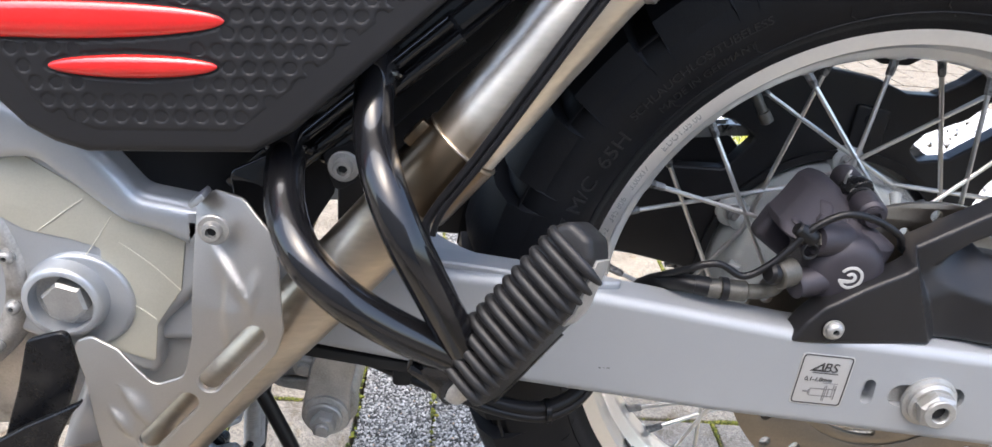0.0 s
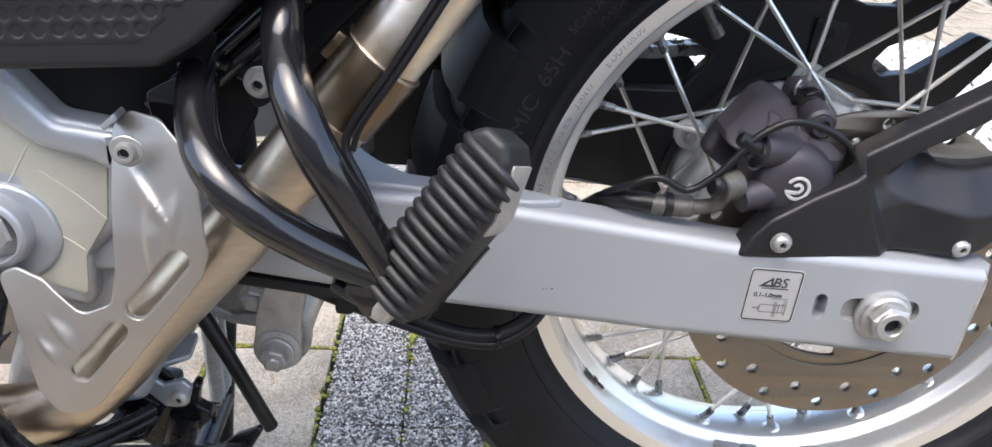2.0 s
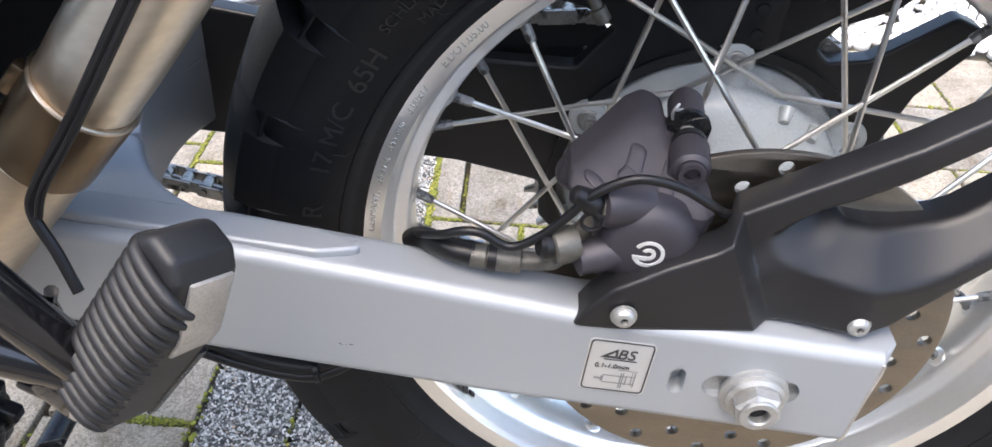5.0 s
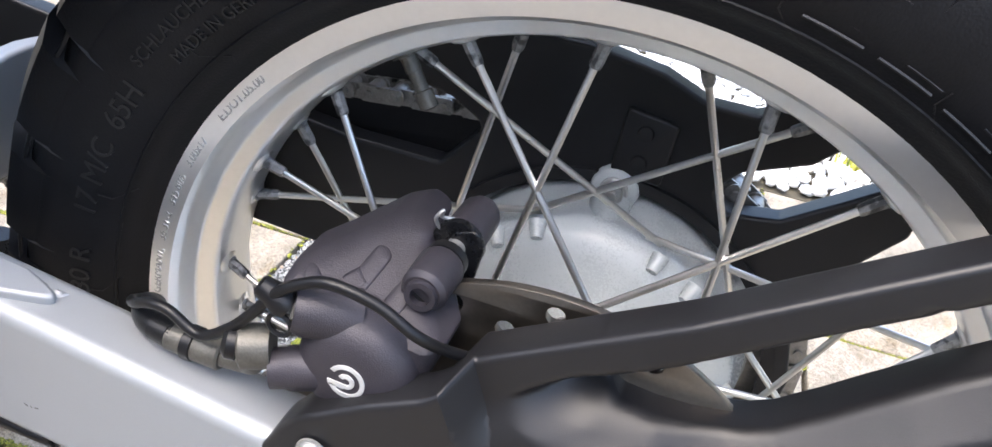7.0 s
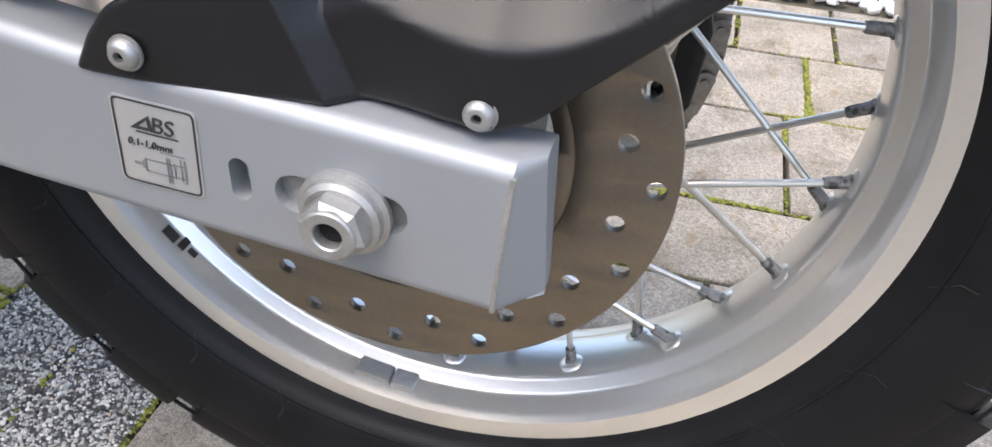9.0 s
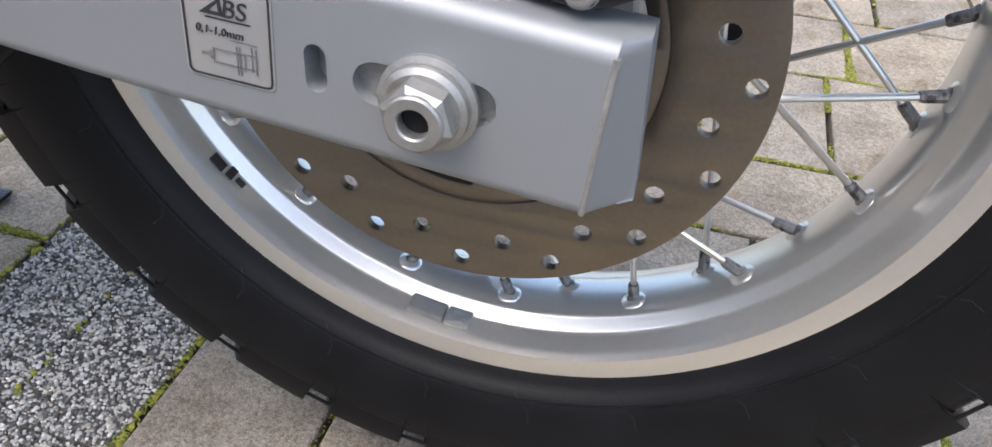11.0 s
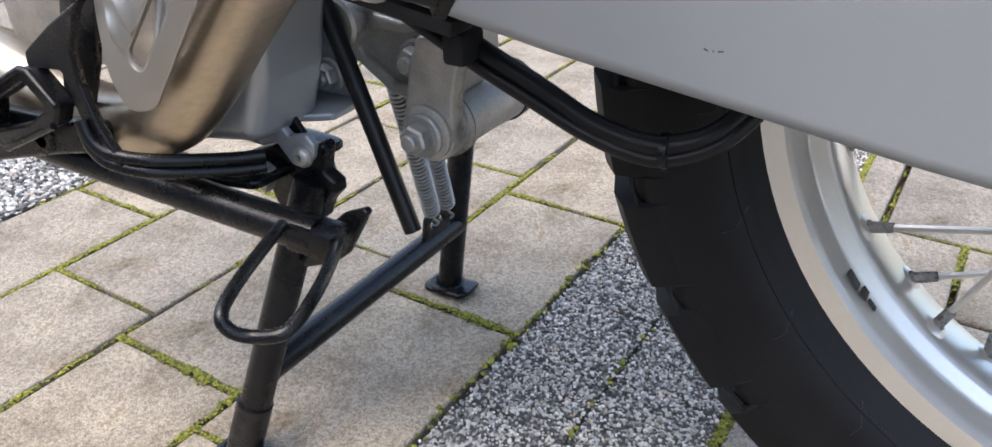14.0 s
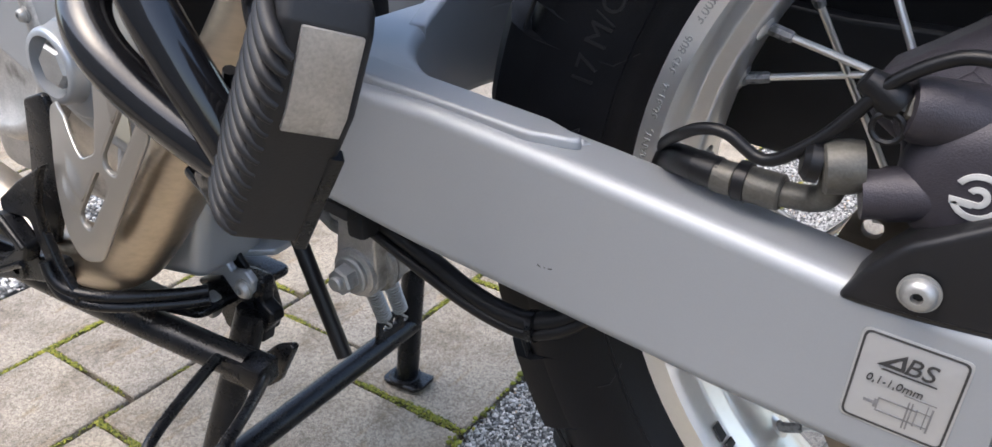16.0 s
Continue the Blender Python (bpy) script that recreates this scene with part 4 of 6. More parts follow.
part("pin_socket", turned(p0 + V(0, 0, -0.0005), (0, -1, 0), [(0, 0.0072), (0.0050, 0.0066), (0.0050, 0.0042), (-0.002, 0.004)], 20), CALIPER, caliper)
# black disc paints the shade at the bottom of the pin's recess
part("socket_shade", turned(p0 + V(0, -0.0012, -0.0005), (0, -1, 0), [(0, 0.0041), (0.0005, 0.0040)], 16), MATT_BLACK, caliper)
part("slide_pin", turned(p0 + PIN * 0.017, PIN, [(0, 0.0044), (0.022, 0.0044)], 16), ZINC, caliper)
part("pin_bellows", turned(p0 + PIN * 0.018, PIN, [(0, 0.0060), (0.001, 0.0092), (0.005, 0.0092), (0.006, 0.0066), (0.008, 0.0060)], 22), HOSE, caliper)
part("pin_bracket", turned(p0 + PIN * 0.032, PIN, [(0, 0.0060), (0.0005, 0.0118), (0.004, 0.0118), (0.0045, 0.006)], 24), STAND_BLACK, caliper)
part("pin_boot", turned(p0 + PIN * 0.038, PIN, [(0, 0.0080), (0.001, 0.0100), (0.020, 0.0096), (0.024, 0.0078), (0.025, 0.004)], 22), CALIPER, caliper)
bm = bmesh.new()
tube(bm, smooth_path([p0 + PIN * 0.033 + V(-0.009, 0, 0.006), p0 + PIN * 0.030 + V(-0.010, 0, 0.012), p0 + PIN * 0.031 + V(-0.0075, 0, 0.016), p0 + PIN * 0.033 + V(-0.0085, 0, 0.0115), p0 + PIN * 0.036 + V(-0.004, 0, 0.010)], 5), 0.0009, 6)
part("pin_clip", bm, ZINC, caliper)
part("mount_bracket", plate([rounded([(-0.0560, 0.4150), (-0.0400, 0.4150), (-0.0415, 0.4350), (-0.0385, 0.4560), (-0.0420, 0.4640), (-0.0530, 0.4600)], 0.004, 4)], -0.0705, 0.004, 0.001), STAND_BLACK, caliper)
# round printed mark on the cover
def arc_ring(c, r0, r1, a0, a1, n=20):
    o = [(c[0] + r1 * math.cos(radians(a0 + (a1 - a0) * k / n)), c[1] + r1 * math.sin(radians(a0 + (a1 - a0) * k / n))) for k in range(n + 1)]
    return o + [(c[0] + r0 * math.cos(radians(a1 - (a1 - a0) * k / n)), c[1] + r0 * math.sin(radians(a1 - (a1 - a0) * k / n))) for k in range(n + 1)]


mc = (-0.0705, 0.4172)
for o in (arc_ring(mc, 0.0060, 0.0080, -158, 148), arc_ring(mc, 0.0016, 0.0036, -100, 150), [(mc[0] - 0.0080, mc[1] - 0.0010), (mc[0] - 0.0076, mc[1] - 0.0034), (mc[0] - 0.0010, mc[1] - 0.0040), (mc[0] + 0.0006, mc[1] - 0.0016)]):
    part("printed_mark", plate([o], -0.1295, 0.0006, 0.0001, 1), WHITE_PRINT, caliper)

# exhaust
EX = [(-0.80, -0.15, 0.285), (-0.70, -0.15, 0.264), (-0.62, -0.15, 0.247), (-0.565, -0.15, 0.2475), (-0.525, -0.15, 0.262), (-0.495, -0.15, 0.289), (-0.46, -0.149, 0.330), (-0.40, -0.148, 0.398), (-0.335, -0.147, 0.478)]
bm = bmesh.new()
tube(bm, smooth_path(EX, 8), 0.0215, 32)
exhaust = part("exhaust_pipe", bm, PIPE_LOW, bike, "brown-tinted stainless steel exhaust pipe", 60)
bm = bmesh.new()
tube(bm, [(-0.348, -0.147, 0.4620), (-0.348 + 0.0005, -0.147, 0.4626), (-0.3215, -0.147, 0.4945), (-0.3210, -0.147, 0.4952)], [0.0222, 0.0238, 0.0238, 0.0225], 32)
sleeve = part("pipe_sleeve", bm, PIPE_HOT, exhaust, "heat-browned clamping sleeve")
for p, r in (((-0.348, -0.147, 0.4620), 0.0226), ((-0.3213, -0.147, 0.4948), 0.0232)):
    ring = [V(*p) + (V(0, -1, 0) * math.cos(a) + V(-0.772, 0, 0.636) * math.sin(a)) * r for a in [2 * math.pi * k / 40 for k in range(40)]]
    part("sleeve_edge", tube(bmesh.new(), ring, 0.0011, 8, closed=True), PIPE_LOW, sleeve)
bm = bmesh.new()
box(bm, (-0.3475, -0.152, 0.5015), (0.017, 0.007, 0.006), 0.0015, Euler((0, radians(-50), 0)).to_matrix())
part("pinch_lug", bm, PIPE_HOT, sleeve)
bm = bmesh.new()
tube(bm, smooth_path([(-0.326, -0.147, 0.489), (-0.295, -0.146, 0.531), (-0.262, -0.145, 0.577), (-0.235, -0.144, 0.610)], 5), [0.0222, 0.0226, 0.0232, 0.0235], 32)
part("upper_pipe", bm, PIPE, exhaust, "", 60)
bm = bmesh.new()
tube(bm, [(-0.2485, -0.1445, 0.5935), (-0.2465, -0.1445, 0.5960), (-0.2430, -0.1445, 0.6005), (-0.2410, -0.1445, 0.6030)], [0.0236, 0.0272, 0.0272, 0.0236], 32)
part("weld_flange", bm, CAST, exhaust)
bm = bmesh.new()
tube(bm, [(-0.243, -0.1445, 0.600), (-0.20, -0.14, 0.65), (-0.16, -0.138, 0.70), (-0.05, -0.13, 0.82)], [0.0236, 0.034, 0.052, 0.055], 32)
part("silencer", bm, PIPE, exhaust, "", 60)
bm = bmesh.new()
tube(bm, [(-0.335, -0.1665, 0.4905), (-0.339, -0.1575, 0.5020)], 0.0016, 8)
part("sleeve_weld", bm, CAST, exhaust)

# pressed heat shield
def seg_dist(x, z, a, b):
    p, a, b = Vector((x, z)), Vector(a), Vector(b)
    t = max(0, min(1, (p - a).dot(b - a) / (b - a).length_squared))
    return (p - a - (b - a) * t).length, t


# pressed ridges: ends, width, height; the steep side lies on the line's left
EMBOSS = [((-0.4590, 0.438), (-0.4345, 0.4060), 0.0050, 0.0022), ((-0.4300, 0.4240), (-0.4345, 0.3960), 0.0040, 0.0018), ((-0.4475, 0.374), (-0.4480, 0.418), 0.0046, 0.0030), ((-0.4930, 0.320), (-0.5110, 0.343), 0.0052, 0.0034), ((-0.5055, 0.312), (-0.5185, 0.329), 0.0046, 0.0030)]


def shield_shape(c):
    d, _ = seg_dist(c.x, c.z, (-0.53, 0.262), (-0.335, 0.478))
    line_side = (c.x + 0.53) * 0.742 - (c.z - 0.262) * 0.67
    y = c.y + (9.0 if line_side > 0 else 3.2) * d * d
    y += 0.11 * max(0.0, c.z - 0.40)
    for a, b, w, h in EMBOSS:
        q, t = seg_dist(c.x, c.z, a, b)
        left = (b[0] - a[0]) * (c.z - a[1]) - (b[1] - a[1]) * (c.x - a[0]) > 0
        w = w * (0.38 if left else 1.25) * (0.35 + 0.65 * math.sin(math.pi * t))
        y -= h * (0.25 + 0.75 * math.sin(math.pi * t)) * math.exp(-(q / w) ** 2)
    return V(c.x, y, c.z)


sh = [(-0.468, 0.454), (-0.458, 0.4625), (-0.440, 0.461), (-0.421, 0.443), (-0.4185, 0.426), (-0.4155, 0.390), (-0.420, 0.375), (-0.492, 0.2825), (-0.512, 0.2775), (-0.5235, 0.296), (-0.534, 0.345), (-0.543, 0.364), (-0.530, 0.370), (-0.513, 0.366), (-0.491, 0.348), (-0.473, 0.356), (-0.468, 0.381)]
shield = plate([rounded(sh, [0.009] * 7 + [0.018, 0.018, 0.016] + [0.009] * 7, 7), slot_outline((-0.4325, 0.3860), (-0.4585, 0.3545), 0.0072), slot_outline((-0.4715, 0.3395), (-0.4960, 0.3105), 0.0068)], -0.1860, 0.0022, 0.0008, 2)
shield = part("heat_shield", shifted(gridcut(shield, 0.0018), shield_shape), SHIELD, bike, "pressed satin metal heat shield over the pipe", 60)
for a, b, w in (((-0.4325, 0.3860), (-0.4585, 0.3545), 0.0072), ((-0.4715, 0.3395), (-0.4960, 0.3105), 0.0068)):
    lip = plate([slot_outline(a, b, w + 0.0004), slot_outline(a, b, w - 0.0008)], -0.1858, 0.0030, 0.0004, 1)
    part("slot_lip", shifted(lip, shield_shape), SHIELD, shield)
flange_bolt("shield_bolt", (-0.4535, -0.1785, 0.4475), 0.0088, shield)
bm = bmesh.new()
box(bm, (-0.4640, -0.165, 0.4600), (0.011, 0.014, 0.0035), 0.001, Euler((0, radians(-42), 0)).to_matrix())
part("shield_bracket", bm, FRAME_SILVER, shield)

# black tube loops carrying the folded passenger peg
loop_a = smooth_path([(-0.4165, -0.135, 0.4900), (-0.4170, -0.162, 0.4850), (-0.4130, -0.188, 0.4680), (-0.4010, -0.212, 0.4530), (-0.3820, -0.222, 0.4370), (-0.3560, -0.220, 0.4180), (-0.3180, -0.2110, 0.3945)], 8)
bm = bmesh.new()
tube(bm, loop_a, 0.0108, 20)
bracket = part("peg_bracket", bm, BLACK_GLOSS, bike, "glossy black bent tubes carrying the passenger footpeg", 60)
loop_b = smooth_path([(-0.3690, -0.135, 0.5350), (-0.3700, -0.160, 0.5300), (-0.3680, -0.184, 0.5080), (-0.3600, -0.208, 0.4910), (-0.3480, -0.221, 0.4680), (-0.3330, -0.220, 0.4390), (-0.3120, -0.212, 0.3960)], 8)
bm = bmesh.new()
tube(bm, loop_b, 0.0108, 20)
part("second_tube", bm, BLACK_GLOSS, bracket, "", 60)
for p in ((-0.4165, -0.157, 0.4880), (-0.3695, -0.157, 0.5330)):
    bm = bmesh.new()
    tube(bm, [V(*p) + V(math.cos(a) * 0.0118, -0.004 * math.sin(a), 0.010 * math.sin(a) * 0.3) for a in [2 * math.pi * k / 20 for k in range(20)]], 0.0022, 8, closed=True)
    part("weld_bead", bm, BLACK_GLOSS, bracket)
bm = bmesh.new()
box(bm, (-0.319, -0.2130, 0.3880), (0.030, 0.018, 0.030), 0.005, Euler((0, radians(-35), 0)).to_matrix())
part("peg_clevis", bm, BLACK_GLOSS, bracket)
bm = bmesh.new()
box(bm, (-0.3345, -0.212, 0.3860), (0.022, 0.016, 0.006), 0.002, Euler((0, radians(35), 0)).to_matrix())
part("clevis_tab", bm, BLACK_GLOSS, bracket)
bm = bmesh.new()
tube(bm, [(-0.325, -0.204, 0.4330), (-0.3285, -0.2025, 0.4250), (-0.327, -0.203, 0.4190)], 0.003, 8)
part("line_clip", bm, BLACK_GLOSS, bracket)

# footpeg
W = V(0.0560, -0.004, 0.0790).normalized()
U = V(-W.z, 0, W.x).normalized()
VV = V(0, -1, 0)
N1 = (U * 0.56 + VV * 0.83).normalized()
N2 = (U * -0.83 + VV * 0.56).normalized()
PM = Matrix((N2, W, N1)).transposed()
PC = V(-0.2860, -0.2180, 0.4230)


def peg_slab(outline, n0, n1, bevel, seg=4):
    """A block with its outline across the peg's side and along its length, from n0 to n1 towards the tread."""
    return shifted(slab(outline, -n1, n1 - n0, bevel, seg), lambda c: PC + N2 * c.x + W * c.z + N1 * (-c.y + 0.06 * c.z))


side_shape = rounded([(-0.0195, -0.051), (0.0165, -0.051), (0.0165, 0.0260), (0.0060, 0.0545), (-0.0010, 0.0610), (-0.0150, 0.0605), (-0.0195, 0.0540)], [0.004, 0.004, 0.006, 0.005, 0.006, 0.007, 0.006], 5)
peg = part("footpeg", peg_slab(side_shape, -0.0205, 0.0115, 0.0045, 4), PEG_RUBBER, bike, "folded-up black rubber passenger footpeg", 60)
for k in range(14):
    y = -0.0455 + 0.0073 * k
    bm = bmesh.new()
    pts = [(-0.0195, y - 0.001, 0.0000), (-0.0188, y, 0.0080), (-0.0140, y + 0.0004, 0.0122), (-0.0020, y + 0.0006, 0.0138), (0.0080, y, 0.0128), (0.0135, y - 0.0008, 0.0103), (0.0162, y - 0.0014, 0.0070)]
    path = smooth_path([PC + N2 * p[0] + W * p[1] + N1 * (p[2] + 0.06 * p[1]) for p in pts], 4)
    tube(bm, path, [0.0029 - 0.0017 * max(0.0, i / (len(path) - 1) - 0.7) / 0.3 for i in range(len(path))], 10)
    part("rubber_rib", bm, PEG_RUBBER, peg, "", 60)
core_shape = [(0.0120, -0.053), (0.0172, -0.053), (0.0172, 0.0050), (0.0120, 0.0050)]
part("peg_core", peg_slab(core_shape, -0.0225, -0.0165, 0.0012, 2), STAND_BLACK, peg, "", 50)
plate_shape = [(0.0150, 0.0170), (0.0178, 0.0170), (0.0178, 0.0270), (0.0078, 0.0545), (0.0050, 0.0535), (0.0150, 0.0265)]
part("end_plate", peg_slab(plate_shape, -0.0165, 0.0045, 0.0007, 2), CAST, peg, "bare metal end plate")
bm = bmesh.new()
stack(bm, PC + PM @ V(-0.002, -0.046, -0.002), -W, [(0, 0.0100), (0.008, 0.0104), (0.014, 0.0095), (0.016, 0.007)], 20)
part("peg_hinge", bm, CAST, peg, "bare aluminium hinge")

# thin line beside the pipe
bm = bmesh.new()
tube(bm, smooth_path([(-0.215, -0.170, 0.650), (-0.2610, -0.175, 0.5830), (-0.3120, -0.177, 0.5010), (-0.3340, -0.177, 0.4680), (-0.3395, -0.179, 0.4530), (-0.3310, -0.184, 0.4360), (-0.3230, -0.190, 0.420)], 6), 0.0026, 10)
vent = part("breather_line", bm, HOSE, bike, "thin black breather line beside the exhaust")
bm = bmesh.new()
tube(bm, smooth_path([(-0.211, -0.1735, 0.650), (-0.2570, -0.1785, 0.5830), (-0.3080, -0.1805, 0.5010), (-0.3300, -0.1805, 0.4680), (-0.3355, -0.182, 0.4530)], 6), 0.0018, 10)
part("second_line", bm, HOSE, vent)

# subframe beam and black covers behind the loops
def beam(a, b, w, h, material, name, parent, bevel=0.002):
    a, b = V(*a), V(*b)
    d = (b - a).normalized()
    m = Matrix((d, V(0, 1, 0), d.cross(V(0, 1, 0)))).transposed()
    bm = bmesh.new()
    box(bm, (a + b) / 2, ((b - a).length, w, h), bevel, m)
    return part(name, bm, material, parent)


part("pivot_cover", plate([rounded([(-0.60, 0.400), (-0.60, 0.500), (-0.40, 0.500), (-0.395, 0.455), (-0.420, 0.412), (-0.50, 0.405)], 0.008)], -0.1345, 0.006, 0.002), MATT_BLACK, bike, "matt black pivot cover")
sub = beam((-0.452, -0.125, 0.4520), (-0.150, -0.125, 0.7330), 0.024, 0.020, BLACK_GLOSS, "subframe_beam", bike)
tagged(sub, "glossy black subframe beam")
beam((-0.407, -0.142, 0.4840), (-0.376, -0.142, 0.5130), 0.010, 0.016, BLACK_GLOSS, "beam_clamp", sub)
rod_a, rod_b = V(-0.4140, -0.1490, 0.4770), V(-0.3260, -0.1490, 0.5560)
for off, r in ((0.0, 0.0052), (0.0088, 0.0040)):
    part("rail_tube", tube(bmesh.new(), [rod_a + V(-0.668, 0, 0.744) * off, rod_b + V(-0.668, 0, 0.744) * off], r, 18), BLACK_GLOSS, sub, "", 60)
beam((-0.4005, -0.148, 0.4795), (-0.371, -0.148, 0.5070), 0.006, 0.005, BLACK_GLOSS, "clamp_edge", sub)
beam((-0.360, -0.142, 0.5300), (-0.250, -0.142, 0.6330), 0.010, 0.014, BLACK_GLOSS, "beam_clamp", sub)
beam((-0.352, -0.149, 0.5300), (-0.250, -0.149, 0.6250), 0.004, 0.004, BLACK_GLOSS, "clamp_edge", sub)
part("under_seat_cover", plate([rounded([(-0.58, 0.470), (-0.52, 0.440), (-0.45, 0.435), (-0.40, 0.450), (-0.33, 0.520), (-0.20, 0.640), (-0.12, 0.75), (-0.7, 0.75), (-0.7, 0.55)], 0.01)], -0.100, 0.02, 0.004), MATT_BLACK, sub, "matt black cover")
part("rear_cover", plate([rounded([(-0.44, 0.47), (-0.36, 0.445), (-0.30, 0.515), (-0.275, 0.575), (-0.22, 0.66), (-0.3, 0.72)], 0.02)], -0.085, 0.04, 0.006), BLACK_PLASTIC, sub)
part("frame_gusset", plate([rounded([(-0.452, 0.470), (-0.420, 0.487), (-0.418, 0.455), (-0.447, 0.432)], 0.006)], -0.150, 0.006, 0.002), BLACK_GLOSS, sub)
part("bolt_lug", plate([rounded([(-0.40, 0.486), (-0.372, 0.498), (-0.372, 0.476), (-0.392, 0.462)], 0.005)], -0.152, 0.006, 0.001), MATT_BLACK, sub)
flange_bolt("frame_bolt", (-0.3865, -0.158, 0.4810), 0.0088, sub, 0.008)
bm = bmesh.new()
box(bm, (-0.295, -0.02, 0.60), (0.05, 0.03, 0.035), 0.004)
part("orange_lamp", shifted(bm, lambda c: c + V(-0.003, 0.25, 0.105)), ORANGE, sub, "orange lamp lens")

# side panel with dimples and two red inlays
pan = [(-0.72, 0.640), (-0.560, 0.5225), (-0.540, 0.5015), (-0.527, 0.4945), (-0.512, 0.4905), (-0.428, 0.4955), (-0.408, 0.5080), (-0.336, 0.5770), (-0.20, 0.708), (-0.20, 0.78), (-0.72, 0.78)]
panel = part("side_panel", plate([rounded(pan, 0.006, 4)], -0.1900, 0.03, 0.005, 4), PANEL, bike, "dimpled black plastic side panel with red inlays", 50)
inner_poly = [(-0.72, 0.660), (-0.551, 0.5350), (-0.532, 0.5075), (-0.505, 0.4985), (-0.434, 0.5025), (-0.350, 0.5750), (-0.23, 0.69), (-0.23, 0.72), (-0.72, 0.72)]


def inside(x, z, poly):
    c = False
    for (x0, z0), (x1, z1) in zip(poly, poly[1:] + poly[:1]):
        if (z0 > z) != (z1 > z) and x < (x1 - x0) * (z - z0) / (z1 - z0) + x0:
            c = not c
    return c


REDS = [((-0.4840, 0.5370), 0.0405, 0.0058, 3.5), ((-0.5200, 0.5570), 0.081, 0.0090, 3.5)]


def in_red(x, z, grow):
    for (cx, cz), a, b, tilt in REDS:
        t = radians(tilt)
        dx, dz = x - cx, z - cz
        u, v = dx * math.cos(t) + dz * math.sin(t), -dx * math.sin(t) + dz * math.cos(t)
        if (u / (a + grow)) ** 2 + (v / (b + grow)) ** 2 < 1:
            return True
    return False


DX, DZ, DR = 0.0098, 0.0084, 0.0031
bm = bmesh.new()
step = 0.00115
nx, nz = int(0.30 / step), int(0.125 / step)
centres = {}
for j in range(-2, 18):
    for i in range(-2, 36):
        x, z = -0.60 + (i + 0.5 * (j % 2)) * DX, 0.494 + j * DZ + 0.06 * (-0.60 + i * DX + 0.5)
        if inside(x, z, inner_poly) and not in_red(x, z, 0.0042) and all(inside(x + dx, z + dz, inner_poly) for dx, dz in ((0.004, 0), (-0.004, 0), (0, 0.004), (0, -0.004))):
            centres.setdefault((int(x / 0.01), int(z / 0.01)), []).append((x, z))
grid = []
for j in range(nz + 1):
    row = []
    for i in range(nx + 1):
        x, z = -0.60 + i * step, 0.490 + j * step
        ok = inside(x, z, pan)
        y = -0.1884 - 0.0021 * soft(0.0, 0.007, poly_in(x, z, inner_poly))
        kx, kz = int(x / 0.01), int(z / 0.01)
        for a in (-1, 0, 1):
            for b in (-1, 0, 1):
                for cx, cz in centres.get((kx + a, kz + b), ()):
                    d = math.hypot(x - cx, z - cz)
                    if d < DR:
                        y += 0.0021 * (1 - (d / DR) ** 4)
        if in_red(x, z, 0.0016):
            y = max(y, -0.1894)
        row.append(bm.verts.new((x, y, z)))
    grid.append(row)
for j in range(nz):
    for i in range(nx):
        q = (grid[j][i], grid[j][i + 1], grid[j + 1][i + 1], grid[j + 1][i])
        if all(v.co.y > -0.1885 for v in q):
            continue
        bm.faces.new(q)
bmesh.ops.delete(bm, geom=[v for v in bm.verts if not v.link_faces], context="VERTS")
part("dimpled_face", bm, PANEL, panel, "", 60)
for (cx, cz), a, b, tilt in REDS:
    for name, m, g, y, dep in (("inlay_seat", MATT_BLACK, 0.0008, -0.1905, 0.0008), ("red_inlay", RED, 0.0, -0.1905, 0.0042)):
        bm = bmesh.new()
        bmesh.ops.create_uvsphere(bm, u_segments=64, v_segments=24, radius=1.0, matrix=Matrix.Translation((cx, y, cz)) @ Matrix.Rotation(radians(-tilt), 4, "Y") @ Matrix.Diagonal((a + g, dep, b + g, 1)))
        part(name, bm, m, panel, "glossy red plastic inlay" if m == RED else "", 80)

# silver frame plate and pivot
fp = [(-0.70, 0.525), (-0.600, 0.505), (-0.564, 0.4830), (-0.503, 0.4440), (-0.468, 0.4400), (-0.468, 0.410), (-0.474, 0.3900), (-0.499, 0.3630), (-0.503, 0.3250), (-0.556, 0.3400), (-0.60, 0.36), (-0.70, 0.40)]
frame_plate = part("frame_plate", plate([rounded(fp, 0.008, 5)], -0.1430, 0.040, 0.007, 5), FRAME_SILVER, bike, "silver painted frame plate with a clear film", 50)
film = [(-0.60, 0.460), (-0.581, 0.467), (-0.567, 0.4700), (-0.510, 0.4350), (-0.480, 0.4270), (-0.4850, 0.3900), (-0.501, 0.3650), (-0.504, 0.3380), (-0.532, 0.3470), (-0.532, 0.3760), (-0.5300, 0.4150), (-0.5480, 0.4200), (-0.572, 0.4240), (-0.60, 0.44)]
part("protective_film", plate([rounded(film, 0.003, 3)], -0.1440, 0.0012, 0.0003), BEIGE, frame_plate)
rail = [(-0.70, 0.575), (-0.600, 0.5240), (-0.572, 0.5085), (-0.526, 0.4850), (-0.501, 0.4550), (-0.464, 0.4490), (-0.464, 0.4240), (-0.477, 0.4245), (-0.489, 0.4305), (-0.512, 0.4365), (-0.556, 0.4720), (-0.580, 0.4700), (-0.70, 0.4950)]
part("frame_rail", plate([rounded(rail, [0.002, 0.02, 0.02, 0.012, 0.012, 0.003, 0.003, 0.006, 0.012, 0.02, 0.012, 0.02, 0.002], 6)], -0.1570, 0.040, 0.0095, 7), FRAME_SILVER, frame_plate, "", 60)
